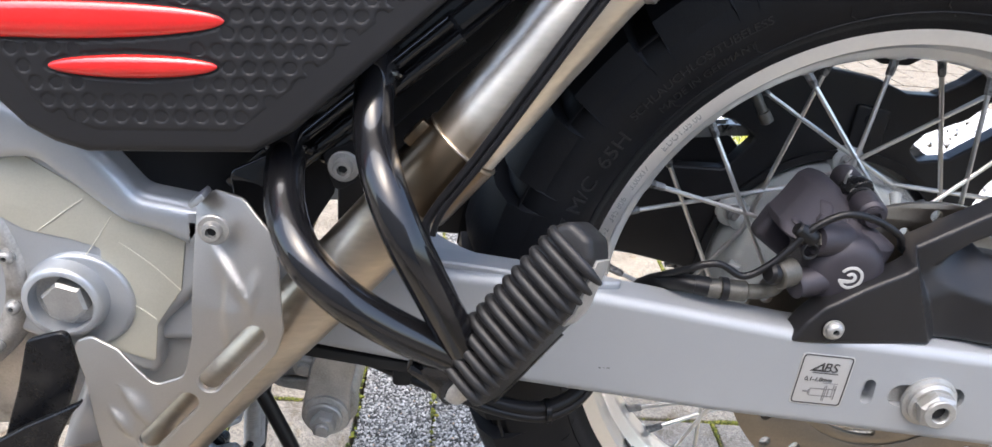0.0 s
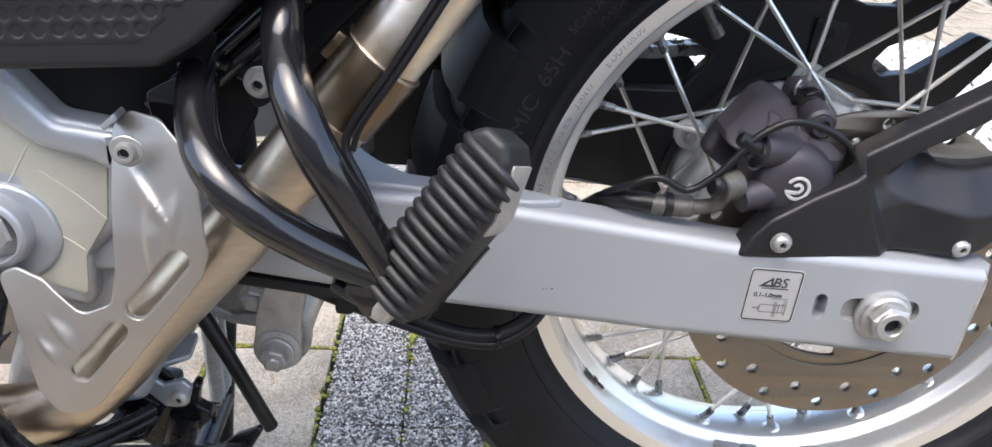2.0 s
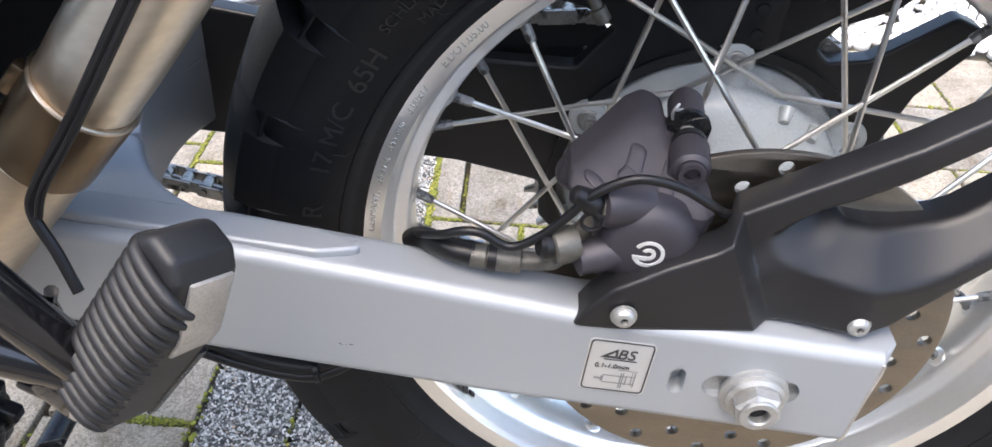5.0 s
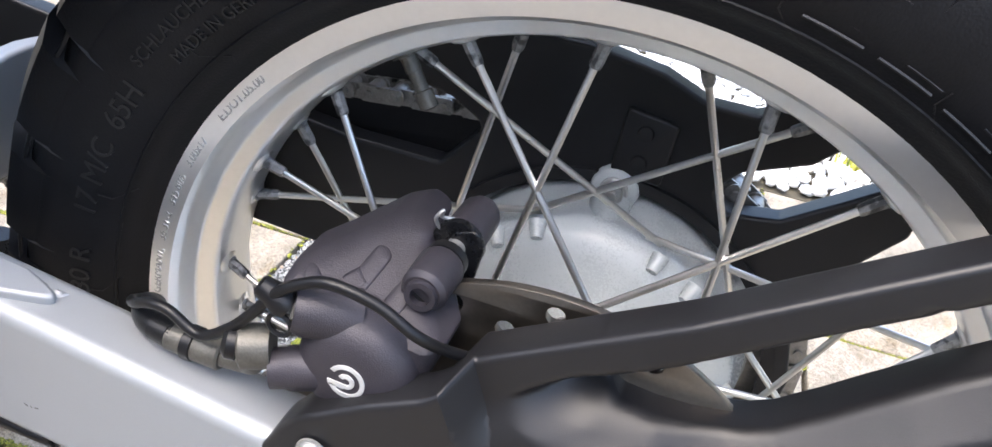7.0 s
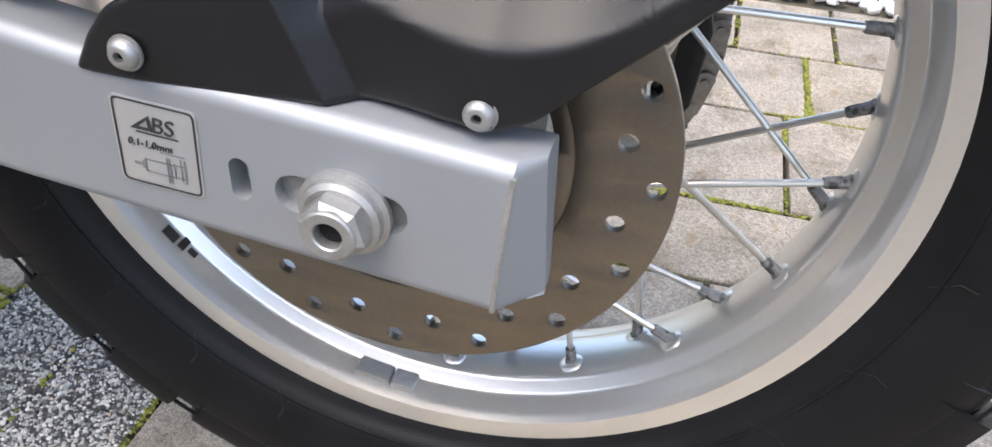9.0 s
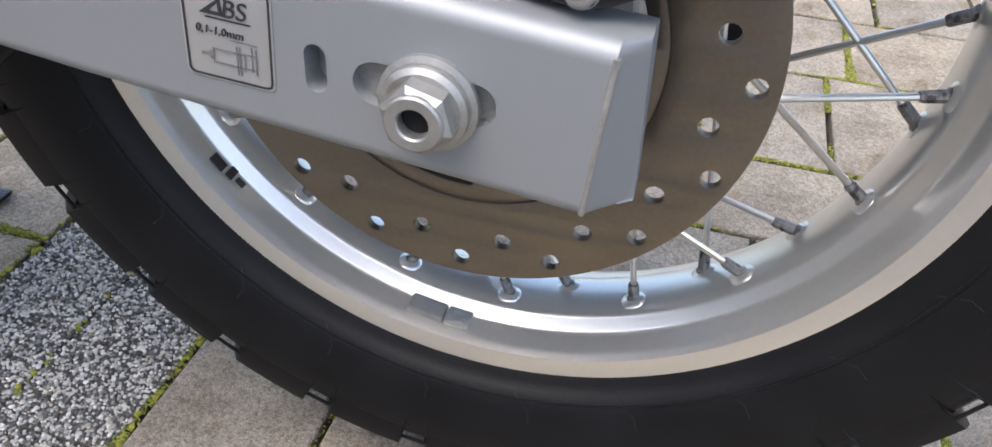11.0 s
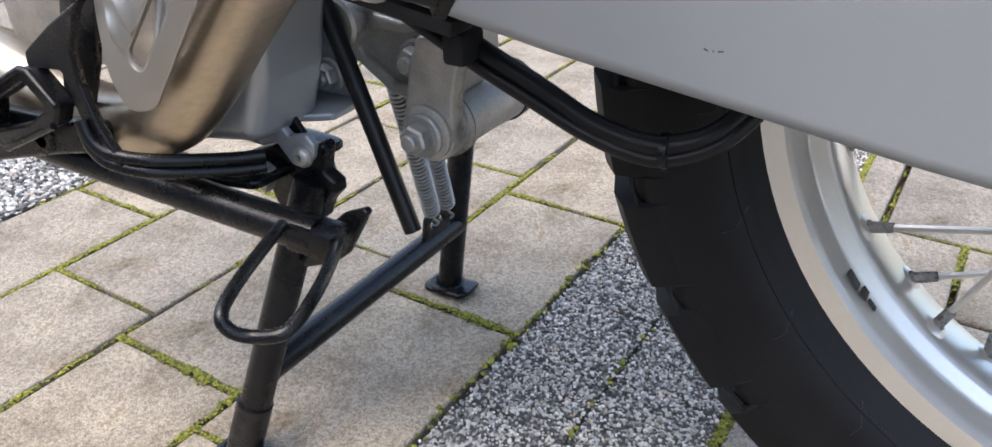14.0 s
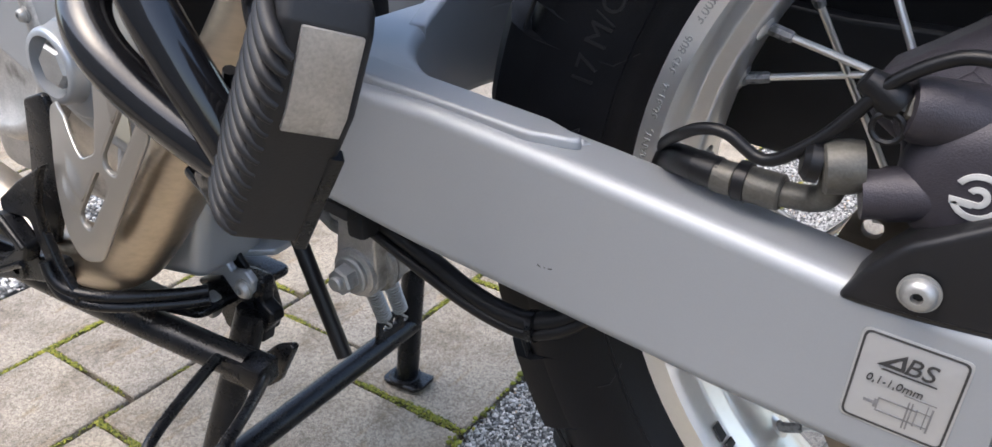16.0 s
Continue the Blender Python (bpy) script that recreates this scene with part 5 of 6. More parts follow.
part("pivot_pad", plate([circle((-0.5440, 0.3800), 0.0315, 48)], -0.1470, 0.008, 0.0035, 5), FRAME_SILVER, frame_plate, "", 60)
part("pivot_tube", turned((-0.5510, -0.145, 0.3830), (0, -1, 0), [(0, 0.0255), (0.004, 0.0240), (0.010, 0.0235), (0.0125, 0.0220), (0.0125, 0.0188), (0.002, 0.0182)], 48), FRAME_SILVER, frame_plate, "", 60)
part("pivot_recess", turned((-0.5510, -0.1465, 0.3830), (0, -1, 0), [(0, 0.0186), (0.0008, 0.0184)], 40), CAST, frame_plate)
part("pivot_bolt", turned((-0.5500, -0.147, 0.3830), (0, -1, 0), [(0, 0.0138), (0.0075, 0.0138), (0.0095, 0.0118)], 6), ZINC, frame_plate, "large hexagonal pivot bolt")
part("engine_cover", turned((-0.656, -0.128, 0.392), (0, -1, 0), [(0, 0.083), (0.012, 0.083), (0.0175, 0.079), (0.0190, 0.074), (0.0175, 0.069), (0.013, 0.066), (0.013, 0.03)], 72), CAST, frame_plate, "", 60)
for a in (-38, -14, 12, 38):
    button_bolt("cover_screw", (-0.656 + 0.0745 * math.cos(radians(a)), -0.1465, 0.392 + 0.0745 * math.sin(radians(a))), 0.0050, frame_plate)
bm = bmesh.new()
box(bm, (-0.66, -0.06, 0.33), (0.20, 0.10, 0.16), 0.02, seg=4)
part("engine_block", bm, CAST, frame_plate)
# light creases in the film
for a, b in (((-0.519, 0.420), (-0.485, 0.390)), ((-0.522, 0.436), (-0.545, 0.401)), ((-0.565, 0.424), (-0.537, 0.446)), ((-0.524, 0.383), (-0.501, 0.369)), ((-0.536, 0.379), (-0.524, 0.379))):
    m = [(p + q) / 2 for p, q in zip(a, b)]
    bm = bmesh.new()
    tube(bm, smooth_path([(a[0], -0.1443, a[1]), (m[0] + 0.001, -0.1443, m[1] + 0.001), (b[0], -0.1443, b[1])], 5), 0.00035, 6)
    part("film_crease", bm, BEIGE_LIGHT, frame_plate)
# ---- stands, linkage and hoses under the bike ----
def rod(name, pts, r, material, parent, label="", seg=16, n=6, smooth=True):
    bm = bmesh.new()
    tube(bm, smooth_path(pts, n) if smooth else pts, r, seg)
    return part(name, bm, material, parent, label, 60)


stand = rod("centre_stand", [(-0.5190, -0.1540, 0.006), (-0.4720, -0.1010, 0.212)], 0.0112, STAND_BLACK, bike, "black tubular centre stand", smooth=False)
rod("leg_sleeve", [(-0.5195, -0.1545, 0.004), (-0.5096, -0.1434, 0.0485)], 0.0128, STAND_BLACK, stand, smooth=False)
rod("far_leg", [(-0.5165, 0.1020, 0.004), (-0.4945, 0.1070, 0.215)], 0.0112, STAND_BLACK, stand, smooth=False)
rod("cross_bar", [(-0.5040, -0.1370, 0.073), (-0.5080, 0.1030, 0.0725)], 0.0105, STAND_BLACK, stand, smooth=False)
for x, y, s in ((-0.5195, -0.1545, -1), (-0.5165, 0.1020, 1)):
    bm = bmesh.new()
    merge(bm, shifted(plate([rounded([(x - 0.022, y - 0.015), (x + 0.026, y - 0.015), (x + 0.026, y + 0.015), (x - 0.022, y + 0.015)], 0.009, 6)], 0, 0.004, 0.001), lambda c: V(c.x, c.z, 0.0045 - c.y + max(0, c.x - x - 0.012) * 0.35)))
    part("stand_foot", bm, STAND_BLACK, stand)
    bm = bmesh.new()
    tube(bm, [V(x - 0.002, y, 0.006) + V(math.cos(a) * 0.0135, math.sin(a) * 0.0135, 0) for a in [2 * math.pi * k / 18 for k in range(18)]], 0.003, 8, closed=True)
    part("foot_weld", bm, STAND_BLACK, stand)
part("spring_lug", shifted(plate([rounded([(-0.020, 0.0), (0.018, 0.0), (0.018, 0.026), (-0.016, 0.026)], 0.005), circle((0.006, 0.017), 0.0035, 12), circle((-0.007, 0.016), 0.0035, 12)], -0.002, 0.004, 0.0006), lambda c: V(-0.5035 + c.y, 0.068 + c.x, 0.0770 + c.z)), STAND_BLACK, stand)


def spring(a, b, r, wire, turns, parent, label=""):
    a, b = V(*a), V(*b)
    d = (b - a).normalized()
    u = d.orthogonal().normalized()
    s = d.cross(u)
    n = int(turns * 12)
    pts = [a + (b - a) * (k / n) + (u * math.cos(2 * math.pi * k / 12) + s * math.sin(2 * math.pi * k / 12)) * r for k in range(n + 1)]
    bm = bmesh.new()
    tube(bm, pts, wire, 7)
    ob = part("return_spring", bm, ZINC, parent, label, 80)
    bm = bmesh.new()
    tube(bm, [a, b], r * 0.75, 10)
    part("spring_core", bm, MATT_BLACK, ob)
    bm = bmesh.new()
    tube(bm, smooth_path([a, a - d * 0.008, a - d * 0.014 + u * 0.003, a - d * 0.017, a - d * 0.014 - u * 0.003], 4), wire, 7)
    part("spring_hook", bm, ZINC, ob)
    return ob


spring((-0.5000, 0.0580, 0.1060), (-0.4775, -0.0110, 0.260), 0.0062, 0.0013, 40, stand, "grey zinc coil spring")
spring((-0.5000, 0.0800, 0.1030), (-0.4790, 0.0140, 0.257), 0.0062, 0.0013, 40, stand)

# side stand, folded back
side = rod("side_stand", [(-0.72, -0.170, 0.228), (-0.60, -0.160, 0.2180), (-0.436, -0.1370, 0.2010)], 0.0112, STAND_BLACK, bike, "folded black tubular side stand")
bm = bmesh.new()
box(bm, (-0.4360, -0.1370, 0.2010), (0.030, 0.021, 0.017), 0.002, Euler((0, radians(6), radians(9))).to_matrix())
part("tube_end", bm, STAND_BLACK, side)
part("stand_pad", plate([rounded([(-0.4150, 0.2170), (-0.4115, 0.2150), (-0.4305, 0.1815), (-0.4424, 0.1715), (-0.4700, 0.1590), (-0.4690, 0.1640), (-0.4436, 0.1978), (-0.4308, 0.2094)], [0.002, 0.002, 0.012, 0.010, 0.002, 0.003, 0.015, 0.012], 5)], -0.1205, 0.006, 0.0018, 3), STAND_BLACK, side, "", 50)
wire = [(-0.4490, -0.1500, 0.2110), (-0.4400, -0.1680, 0.2135), (-0.4240, -0.2050, 0.2140), (-0.4145, -0.2260, 0.2110), (-0.4085, -0.2290, 0.2045), (-0.3990, -0.2230, 0.2000), (-0.3850, -0.2140, 0.2030), (-0.3890, -0.1900, 0.2080), (-0.4060, -0.1580, 0.2060), (-0.4190, -0.1400, 0.2020)]
rod("kick_loop", wire, 0.0036, STAND_BLACK, side, n=8, seg=12)
part("pivot_tab", plate([rounded([(-0.516, 0.246), (-0.504, 0.2540), (-0.496, 0.2520), (-0.484, 0.2400), (-0.470, 0.2440), (-0.464, 0.2380), (-0.466, 0.2290), (-0.475, 0.2200), (-0.484, 0.2210), (-0.495, 0.2330), (-0.510, 0.2270)], 0.003, 4)], -0.104, 0.006, 0.0018, 3), FRAME_SILVER, side, "grey pivot tab", 50)
part("pivot_lever", plate([rounded([(-0.510, 0.2540), (-0.504, 0.2575), (-0.488, 0.2510), (-0.478, 0.2390), (-0.485, 0.2330), (-0.497, 0.2410)], 0.002, 3)], -0.096, 0.004, 0.0012), STAND_BLACK, side, "", 50)
button_bolt("pivot_screw", (-0.4730, -0.104, 0.2300), 0.0075, side, material=CAST)
part("stand_fork", plate([rounded([(-0.533, 0.2150), (-0.503, 0.2280), (-0.490, 0.2200), (-0.475, 0.2200), (-0.464, 0.2390), (-0.459, 0.2370), (-0.4630, 0.2190), (-0.454, 0.2140), (-0.454, 0.2070), (-0.465, 0.1950), (-0.468, 0.1850), (-0.493, 0.1760), (-0.507, 0.1860), (-0.513, 0.2020)], 0.003, 3)], -0.1000, 0.012, 0.0025, 3), STAND_BLACK, side, "", 50)
part("stand_fork", plate([rounded([(-0.505, 0.2240), (-0.480, 0.2240), (-0.474, 0.2000), (-0.480, 0.1800), (-0.495, 0.1780)], 0.004, 3)], -0.0860, 0.014, 0.003, 3), STAND_BLACK, side, "", 50)
bm = bmesh.new()
box(bm, (-0.5000, -0.1120, 0.2120), (0.013, 0.010, 0.018), 0.003, Euler((0, radians(25), 0)).to_matrix())
part("stand_switch", bm, CAST, side)

# engine guard plates and brackets below the pipe
skid = part("skid_bracket", shifted(plate([rounded([(-0.60, -0.16), (-0.49, -0.13), (-0.485, -0.05), (-0.60, -0.05)], 0.01), rounded([(-0.585, -0.12), (-0.52, -0.12), (-0.52, -0.08), (-0.585, -0.08)], 0.01)], 0, 0.006, 0.002), lambda c: V(c.x, c.z, 0.2180 - c.y)), STAND_BLACK, bike, "black steel bracket under the engine")
for lift in (0.0, 0.0075):
    rod("bracket_rod", [(-0.5540, -0.1880, 0.2650), (-0.5500, -0.1880, 0.2500 + lift * 0.6), (-0.5400, -0.1850, 0.2410 + lift * 0.8), (-0.5200, -0.1720, 0.2350 + lift), (-0.4960, -0.1400, 0.2290 + lift), (-0.4840, -0.1240, 0.2280 + lift)], 0.0040, STAND_BLACK, skid, seg=12)
strap = [(-0.531, 0.336), (-0.567, 0.316), (-0.596, 0.297), (-0.598, 0.287), (-0.564, 0.291), (-0.562, 0.279), (-0.554, 0.247), (-0.536, 0.236), (-0.530, 0.243), (-0.544, 0.262), (-0.552, 0.285), (-0.552, 0.303), (-0.540, 0.326)]
part("strap_plate", plate([rounded(strap, 0.005, 4)], -0.1860, 0.006, 0.0015), STAND_BLACK, skid, "", 50)
rod("rider_peg", [(-0.690, -0.235, 0.252), (-0.660, -0.196, 0.252)], 0.018, PEG_RUBBER, skid, smooth=False)
fork_o = [(-0.640, 0.266), (-0.594, 0.2895), (-0.587, 0.2890), (-0.5665, 0.2720), (-0.575, 0.2580), (-0.634, 0.2300), (-0.670, 0.228), (-0.670, 0.262)]
part("peg_fork", plate([rounded(fork_o, 0.004, 4), rounded([(-0.636, 0.2600), (-0.596, 0.2800), (-0.5805, 0.2680), (-0.602, 0.2540), (-0.645, 0.2400)], 0.003, 3)], -0.1920, 0.012, 0.0022, 3), STAND_BLACK, skid, "", 50)
# rods added to catch a highlight where the fork's edges are worn
for pts in ([(-0.630, 0.2715), (-0.594, 0.2890), (-0.587, 0.2885), (-0.5675, 0.2720)], [(-0.5755, 0.2585), (-0.604, 0.2450), (-0.634, 0.2310)]):
    rod("fork_glint_rod", [(x, -0.1925, z) for x, z in pts], 0.0022, STAND_BLACK, skid, "glossy black rod added to catch light along the fork's worn edge", smooth=False, seg=8)
part("peg_block", plate([rounded([(-0.690, 0.246), (-0.600, 0.2520), (-0.552, 0.2590), (-0.5575, 0.2400), (-0.610, 0.2260), (-0.690, 0.2020)], 0.006, 4)], -0.1780, 0.020, 0.003, 3), STAND_BLACK, skid, "", 50)
part("block_bore", turned((-0.618, -0.178, 0.2360), (0, -1, 0), [(0, 0.0110), (0.002, 0.0100), (0.002, 0.0060), (-0.004, 0.0055)], 24), STAND_BLACK, skid)
part("front_bracket", plate([rounded([(-0.569, 0.3635), (-0.545, 0.3720), (-0.5410, 0.3450), (-0.5500, 0.3180), (-0.560, 0.290), (-0.575, 0.262), (-0.603, 0.256), (-0.592, 0.290), (-0.578, 0.330)], 0.006)], -0.1680, 0.005, 0.0015), STAND_BLACK, skid)

# grey frame leg, bracket and linkage
leg = part("frame_leg", plate([rounded([(-0.590, 0.2250), (-0.535, 0.2330), (-0.488, 0.2420), (-0.4765, 0.280), (-0.462, 0.360), (-0.545, 0.345), (-0.575, 0.270)], [0.012, 0.012, 0.010, 0.02, 0.01, 0.01, 0.02], 6)], -0.1280, 0.058, 0.010, 6), FRAME_SILVER, bike, "grey painted lower frame leg", 50)
part("lug_plate", shifted(plate([rounded([(-0.555, 0.345), (-0.515, 0.310), (-0.505, 0.288), (-0.478, 0.2830), (-0.474, 0.2480), (-0.530, 0.2460)], 0.007, 5)], -0.0500, 0.007, 0.0016), lambda c: c), FRAME_SILVER, leg, "", 50)
part("lug_foot", shifted(plate([rounded([(-0.545, -0.085), (-0.492, -0.090), (-0.472, -0.075), (-0.474, -0.045), (-0.545, -0.045)], 0.006)], 0, 0.005, 0.0012), lambda c: V(c.x, c.z, 0.2470 - c.y)), FRAME_SILVER, leg)
rod("frame_tube", [(-0.560, -0.075, 0.270), (-0.505, -0.060, 0.2650)], 0.019, FRAME_SILVER, leg, smooth=False, seg=24)
hex_nut("lug_nut", (-0.4940, -0.0510, 0.2610), (0, -1, 0), 0.0085, 0.010, leg)
link_o = [(-0.4305, 0.2430)] + [(-0.4115 + 0.0195 * math.cos(radians(a)), 0.2425 + 0.0195 * math.sin(radians(a))) for a in range(190, 345, 12)] + [(-0.3935, 0.2650), (-0.3890, 0.2870), (-0.3920, 0.3010), (-0.4170, 0.3010), (-0.4240, 0.2820)]
link = part("suspension_link", plate([rounded(link_o, 0.004, 3)], -0.0600, 0.013, 0.0022, 3), CAST, bike, "bare cast aluminium suspension link", 50)
part("link_boss", turned((-0.4115, -0.0590, 0.2425), (0, -1, 0), [(0, 0.0176), (0.0035, 0.0172), (0.0045, 0.0150)], 40), CAST, link)
hex_nut("link_nut", (-0.4118, -0.0632, 0.2420), (0, -1, 0), 0.0098, 0.014, link, 1.4)
rod("link_knuckle", [(-0.4090, -0.050, 0.2430), (-0.4060, 0.036, 0.2430)], 0.0175, CAST, link, smooth=False, seg=32)
for y, r in ((-0.047, 0.0205), (-0.041, 0.0200), (0.020, 0.0205), (0.030, 0.0200)):
    rod("knuckle_ring", [(-0.4090, y, 0.2430), (-0.4088, y + 0.004, 0.2430)], r, CAST if y < 0.015 else HOSE, link, smooth=False, seg=32)
rock_o = [(-0.494, 0.3010), (-0.470, 0.3040), (-0.440, 0.3010), (-0.420, 0.3130), (-0.395, 0.3120), (-0.392, 0.2850), (-0.404, 0.2600), (-0.424, 0.2500), (-0.450, 0.2540), (-0.470, 0.2660), (-0.490, 0.2800)]
part("rocker", plate([rounded(rock_o, 0.008, 5)], -0.0380, 0.030, 0.003, 3), CAST, link, "", 50)
rim_o = rounded(rock_o, 0.008, 5)
part("rocker_flange", plate([rim_o, rounded([(-0.480, 0.2945), (-0.440, 0.2930), (-0.412, 0.3020), (-0.406, 0.2840), (-0.416, 0.2640), (-0.446, 0.2620), (-0.472, 0.2760)], 0.008, 5)], -0.0440, 0.010, 0.0022, 3), CAST, link, "", 50)
rod("rocker_boss", [(-0.478, -0.060, 0.2980), (-0.478, 0.030, 0.2980)], 0.0170, CAST, link, smooth=False, seg=28)
part("rocker_boss_face", turned((-0.478, -0.060, 0.2980), (0, -1, 0), [(0, 0.0170), (0.002, 0.0150), (0.002, 0.0090), (-0.001, 0.0085)], 32), ZINC, link)
hex_nut("rocker_nut", (-0.4290, -0.0430, 0.2800), (0, -1, 0), 0.0095, 0.012, link, 1.4)
rod("shock_body", [(-0.455, 0.0, 0.27), (-0.46, 0.0, 0.42)], 0.028, MATT_BLACK, link, smooth=False, seg=24)

rod("drain_hose", [(-0.487, -0.066, 0.330), (-0.474, -0.0665, 0.300), (-0.4470, -0.070, 0.2440), (-0.4185, -0.0715, 0.1775)], 0.0058, HOSE, bike, "black rubber drain hose hanging free")
cab = rod("arm_hose", [(-0.46, -0.100, 0.368), (-0.405, -0.100, 0.3420), (-0.350, -0.100, 0.3165), (-0.313, -0.100, 0.3015), (-0.288, -0.100, 0.2905), (-0.264, -0.100, 0.2855), (-0.246, -0.098, 0.2865), (-0.226, -0.090, 0.2960), (-0.206, -0.074, 0.322)], 0.0056, HOSE, bike, "black hoses slung under the swing arm")
rod("second_hose", [(-0.46, -0.106, 0.362), (-0.405, -0.106, 0.3360), (-0.350, -0.105, 0.3105), (-0.313, -0.105, 0.2960), (-0.288, -0.104, 0.2860), (-0.264, -0.103, 0.2805), (-0.246, -0.102, 0.2815), (-0.224, -0.094, 0.2920), (-0.204, -0.078, 0.318)], 0.0036, HOSE, cab)
rod("hose_tie", [(-0.2500, -0.1000, 0.2840), (-0.2465, -0.0995, 0.2844)], 0.0088, STAND_BLACK, cab, smooth=False)
beam((-0.44, -0.122, 0.3475), (-0.342, -0.122, 0.3335), 0.020, 0.008, MATT_BLACK, "slider_strip", cab)
bm = bmesh.new()
box(bm, (-0.352, -0.108, 0.3190), (0.013, 0.020, 0.017), 0.003)
part("hose_clip", bm, MATT_BLACK, cab)

# ---- far side: chain guard plates behind the wheel ----
guard_o = [(-0.42, 0.352), (-0.237, 0.346), (-0.178, 0.342), (-0.118, 0.330), (-0.116, 0.300), (-0.060, 0.240), (0.06, 0.235), (0.118, 0.300), (0.122, 0.345), (0.112, 0.385), (0.123, 0.421), (0.148, 0.453), (0.150, 0.470), (0.131, 0.4770), (0.111, 0.4620), (0.086, 0.4440), (0.060, 0.4400), (0.049, 0.4500), (0.060, 0.4640), (0.092, 0.4780), (0.118, 0.5050), (0.124, 0.545), (0.100, 0.525), (0.080, 0.5080), (0.059, 0.4960), (0.036, 0.4960), (0.010, 0.5060), (-0.030, 0.5120), (-0.075, 0.5120), (-0.125, 0.500), (-0.126, 0.4690), (-0.100, 0.4640), (-0.079, 0.4520), (-0.102, 0.4230), (-0.156, 0.4230), (-0.206, 0.4280), (-0.42, 0.455)]
guard = part("chain_guard", plate([rounded(guard_o, 0.006, 4), circle((0, ZC), 0.1085, 64)], 0.0550, 0.0160, 0.0025, 3), BLACK_PLASTIC, bike, "black plastic chain guard on the far side", 50)
part("guard_boss", plate([rounded([(-0.006, 0.448), (0.022, 0.446), (0.024, 0.482), (-0.004, 0.486)], 0.003)], 0.0510, 0.006, 0.0015), BLACK_PLASTIC, guard)
for x, z in ((0.008, 0.457), (0.008, 0.474)):
    part("guard_rivet", turned((x, 0.0508, z), (0, -1, 0), [(0, 0.0045), (0.0015, 0.004), (0.002, 0.002)], 16), MATT_BLACK, guard)
part("hub_collar", lathe([(0.0515, 0.1130), (0.0600, 0.1130), (0.0600, 0.1055), (0.0530, 0.1055)], 80), BLACK_PLASTIC, guard, "", 50).location = (0, 0, ZC)
part("upper_guard", shifted(plate([rounded([(-0.45, 0.500), (-0.13, 0.470), (-0.06, 0.520), (0.0, 0.5240), (0.036, 0.508), (0.060, 0.508), (0.082, 0.522), (0.11, 0.56), (0.10, 0.575), (-0.1, 0.60), (-0.45, 0.60)], 0.01, 4)], 0.110, 0.005, 0.002, 3), lambda c: c), BLACK_PLASTIC, guard, "", 50)
part("inner_guard", plate([rounded([(-0.27, 0.482), (-0.179, 0.4700), (-0.118, 0.4550), (-0.088, 0.4410), (-0.070, 0.42), (-0.1, 0.395), (-0.27, 0.395)], 0.004)], 0.100, 0.004, 0.0012), MATT_BLACK, guard)
bm = bmesh.new()
tube(bm, [(0.0, 0.088, ZC), (0.0, 0.150, ZC)], 0.013, 20)
part("far_axle", bm, ZINC, guard)
# tyre mudguard in front of the wheel
mud = []
for k in range(17):
    a = radians(118 + 30 * k / 16)
    mud.append((0.335 * math.cos(a), ZC + 0.335 * math.sin(a)))
bm = bmesh.new()
prev = None
for x, z in mud:
    d = V(x, 0, z - ZC).normalized()
    row = [bm.verts.new(V(x, y, z) + d * (0.012 - 2.2 * y * y)) for y in (-0.075, -0.05, -0.025, 0, 0.025, 0.05, 0.075)]
    row += [bm.verts.new(V(x, y, z) + d * (0.016 - 2.2 * y * y)) for y in (0.075, 0.05, 0.025, 0, -0.025, -0.05, -0.075)]
    if prev:
        for i in range(14):
            bm.faces.new((prev[i], prev[(i + 1) % 14], row[(i + 1) % 14], row[i]))
    prev = row
part("inner_mudguard", bm, BLACK_PLASTIC, guard, "", 60)
# ---- paving ----
GAP = 0.0065
paver_meshes = {}


def paver_mesh(w, d):
    key = (round(w, 3), round(d, 3))
    if key not in paver_meshes:
        bm = bmesh.new()
        bmesh.ops.create_cube(bm, size=1.0, matrix=Matrix.Diagonal((w - GAP, d - GAP, 0.04, 1)))
        bmesh.ops.bevel(bm, geom=[e for e in bm.edges if all(v.co.z > 0 for v in e.verts)], offset=0.0025, segments=2, affect="EDGES", profile=0.5)
        me = bpy.data.meshes.new("paving_stone")
        bm.to_mesh(me)
        bm.free()
        me.materials.append(PAVER)
        paver_meshes[key] = me
    return paver_meshes[key]


bed = bmesh.new()
box(bed, (0.0, 1.0, -0.036), (9.4, 6.6, 0.02))
pavement = tagged(part("pavement", bed, EARTH), "beige-grey concrete paving with mossy joints", "paving", kind="structure")
JOINTS = []


def lay(x0, x1, y0, y1):
    ob = new("paving_stone", paver_mesh(x1 - x0, y1 - y0))
    ob.parent = pavement
    ob.location = ((x0 + x1) / 2 + rng.uniform(-0.0008, 0.0008), (y0 + y1) / 2 + rng.uniform(-0.001, 0.001), -0.020 + rng.uniform(-0.0012, 0.0008))
    ob.rotation_euler = (rng.uniform(-0.004, 0.004), rng.uniform(-0.004, 0.004), rng.uniform(-0.004, 0.004))
    JOINTS.extend([((x0, y0), (x1, y0)), ((x0, y0), (x0, y1))])


# columns beside the gravel strip, each staggered
cols = [(-0.575, -0.425, 0.0735), (-0.720, -0.575, -0.108), (-0.866, -0.720, -0.070), (-1.005, -0.866, 0.050), (-1.341, -1.196, 0.02), (-1.486, -1.341, -0.09), (-1.631, -1.486, 0.05)]
for x0, x1, ph in cols:
    for k in range(-3, 10):
        y = ph + 0.2255 * k
        if -0.75 < y < 1.9:
            lay(x0, x1, y, y + 0.2255)
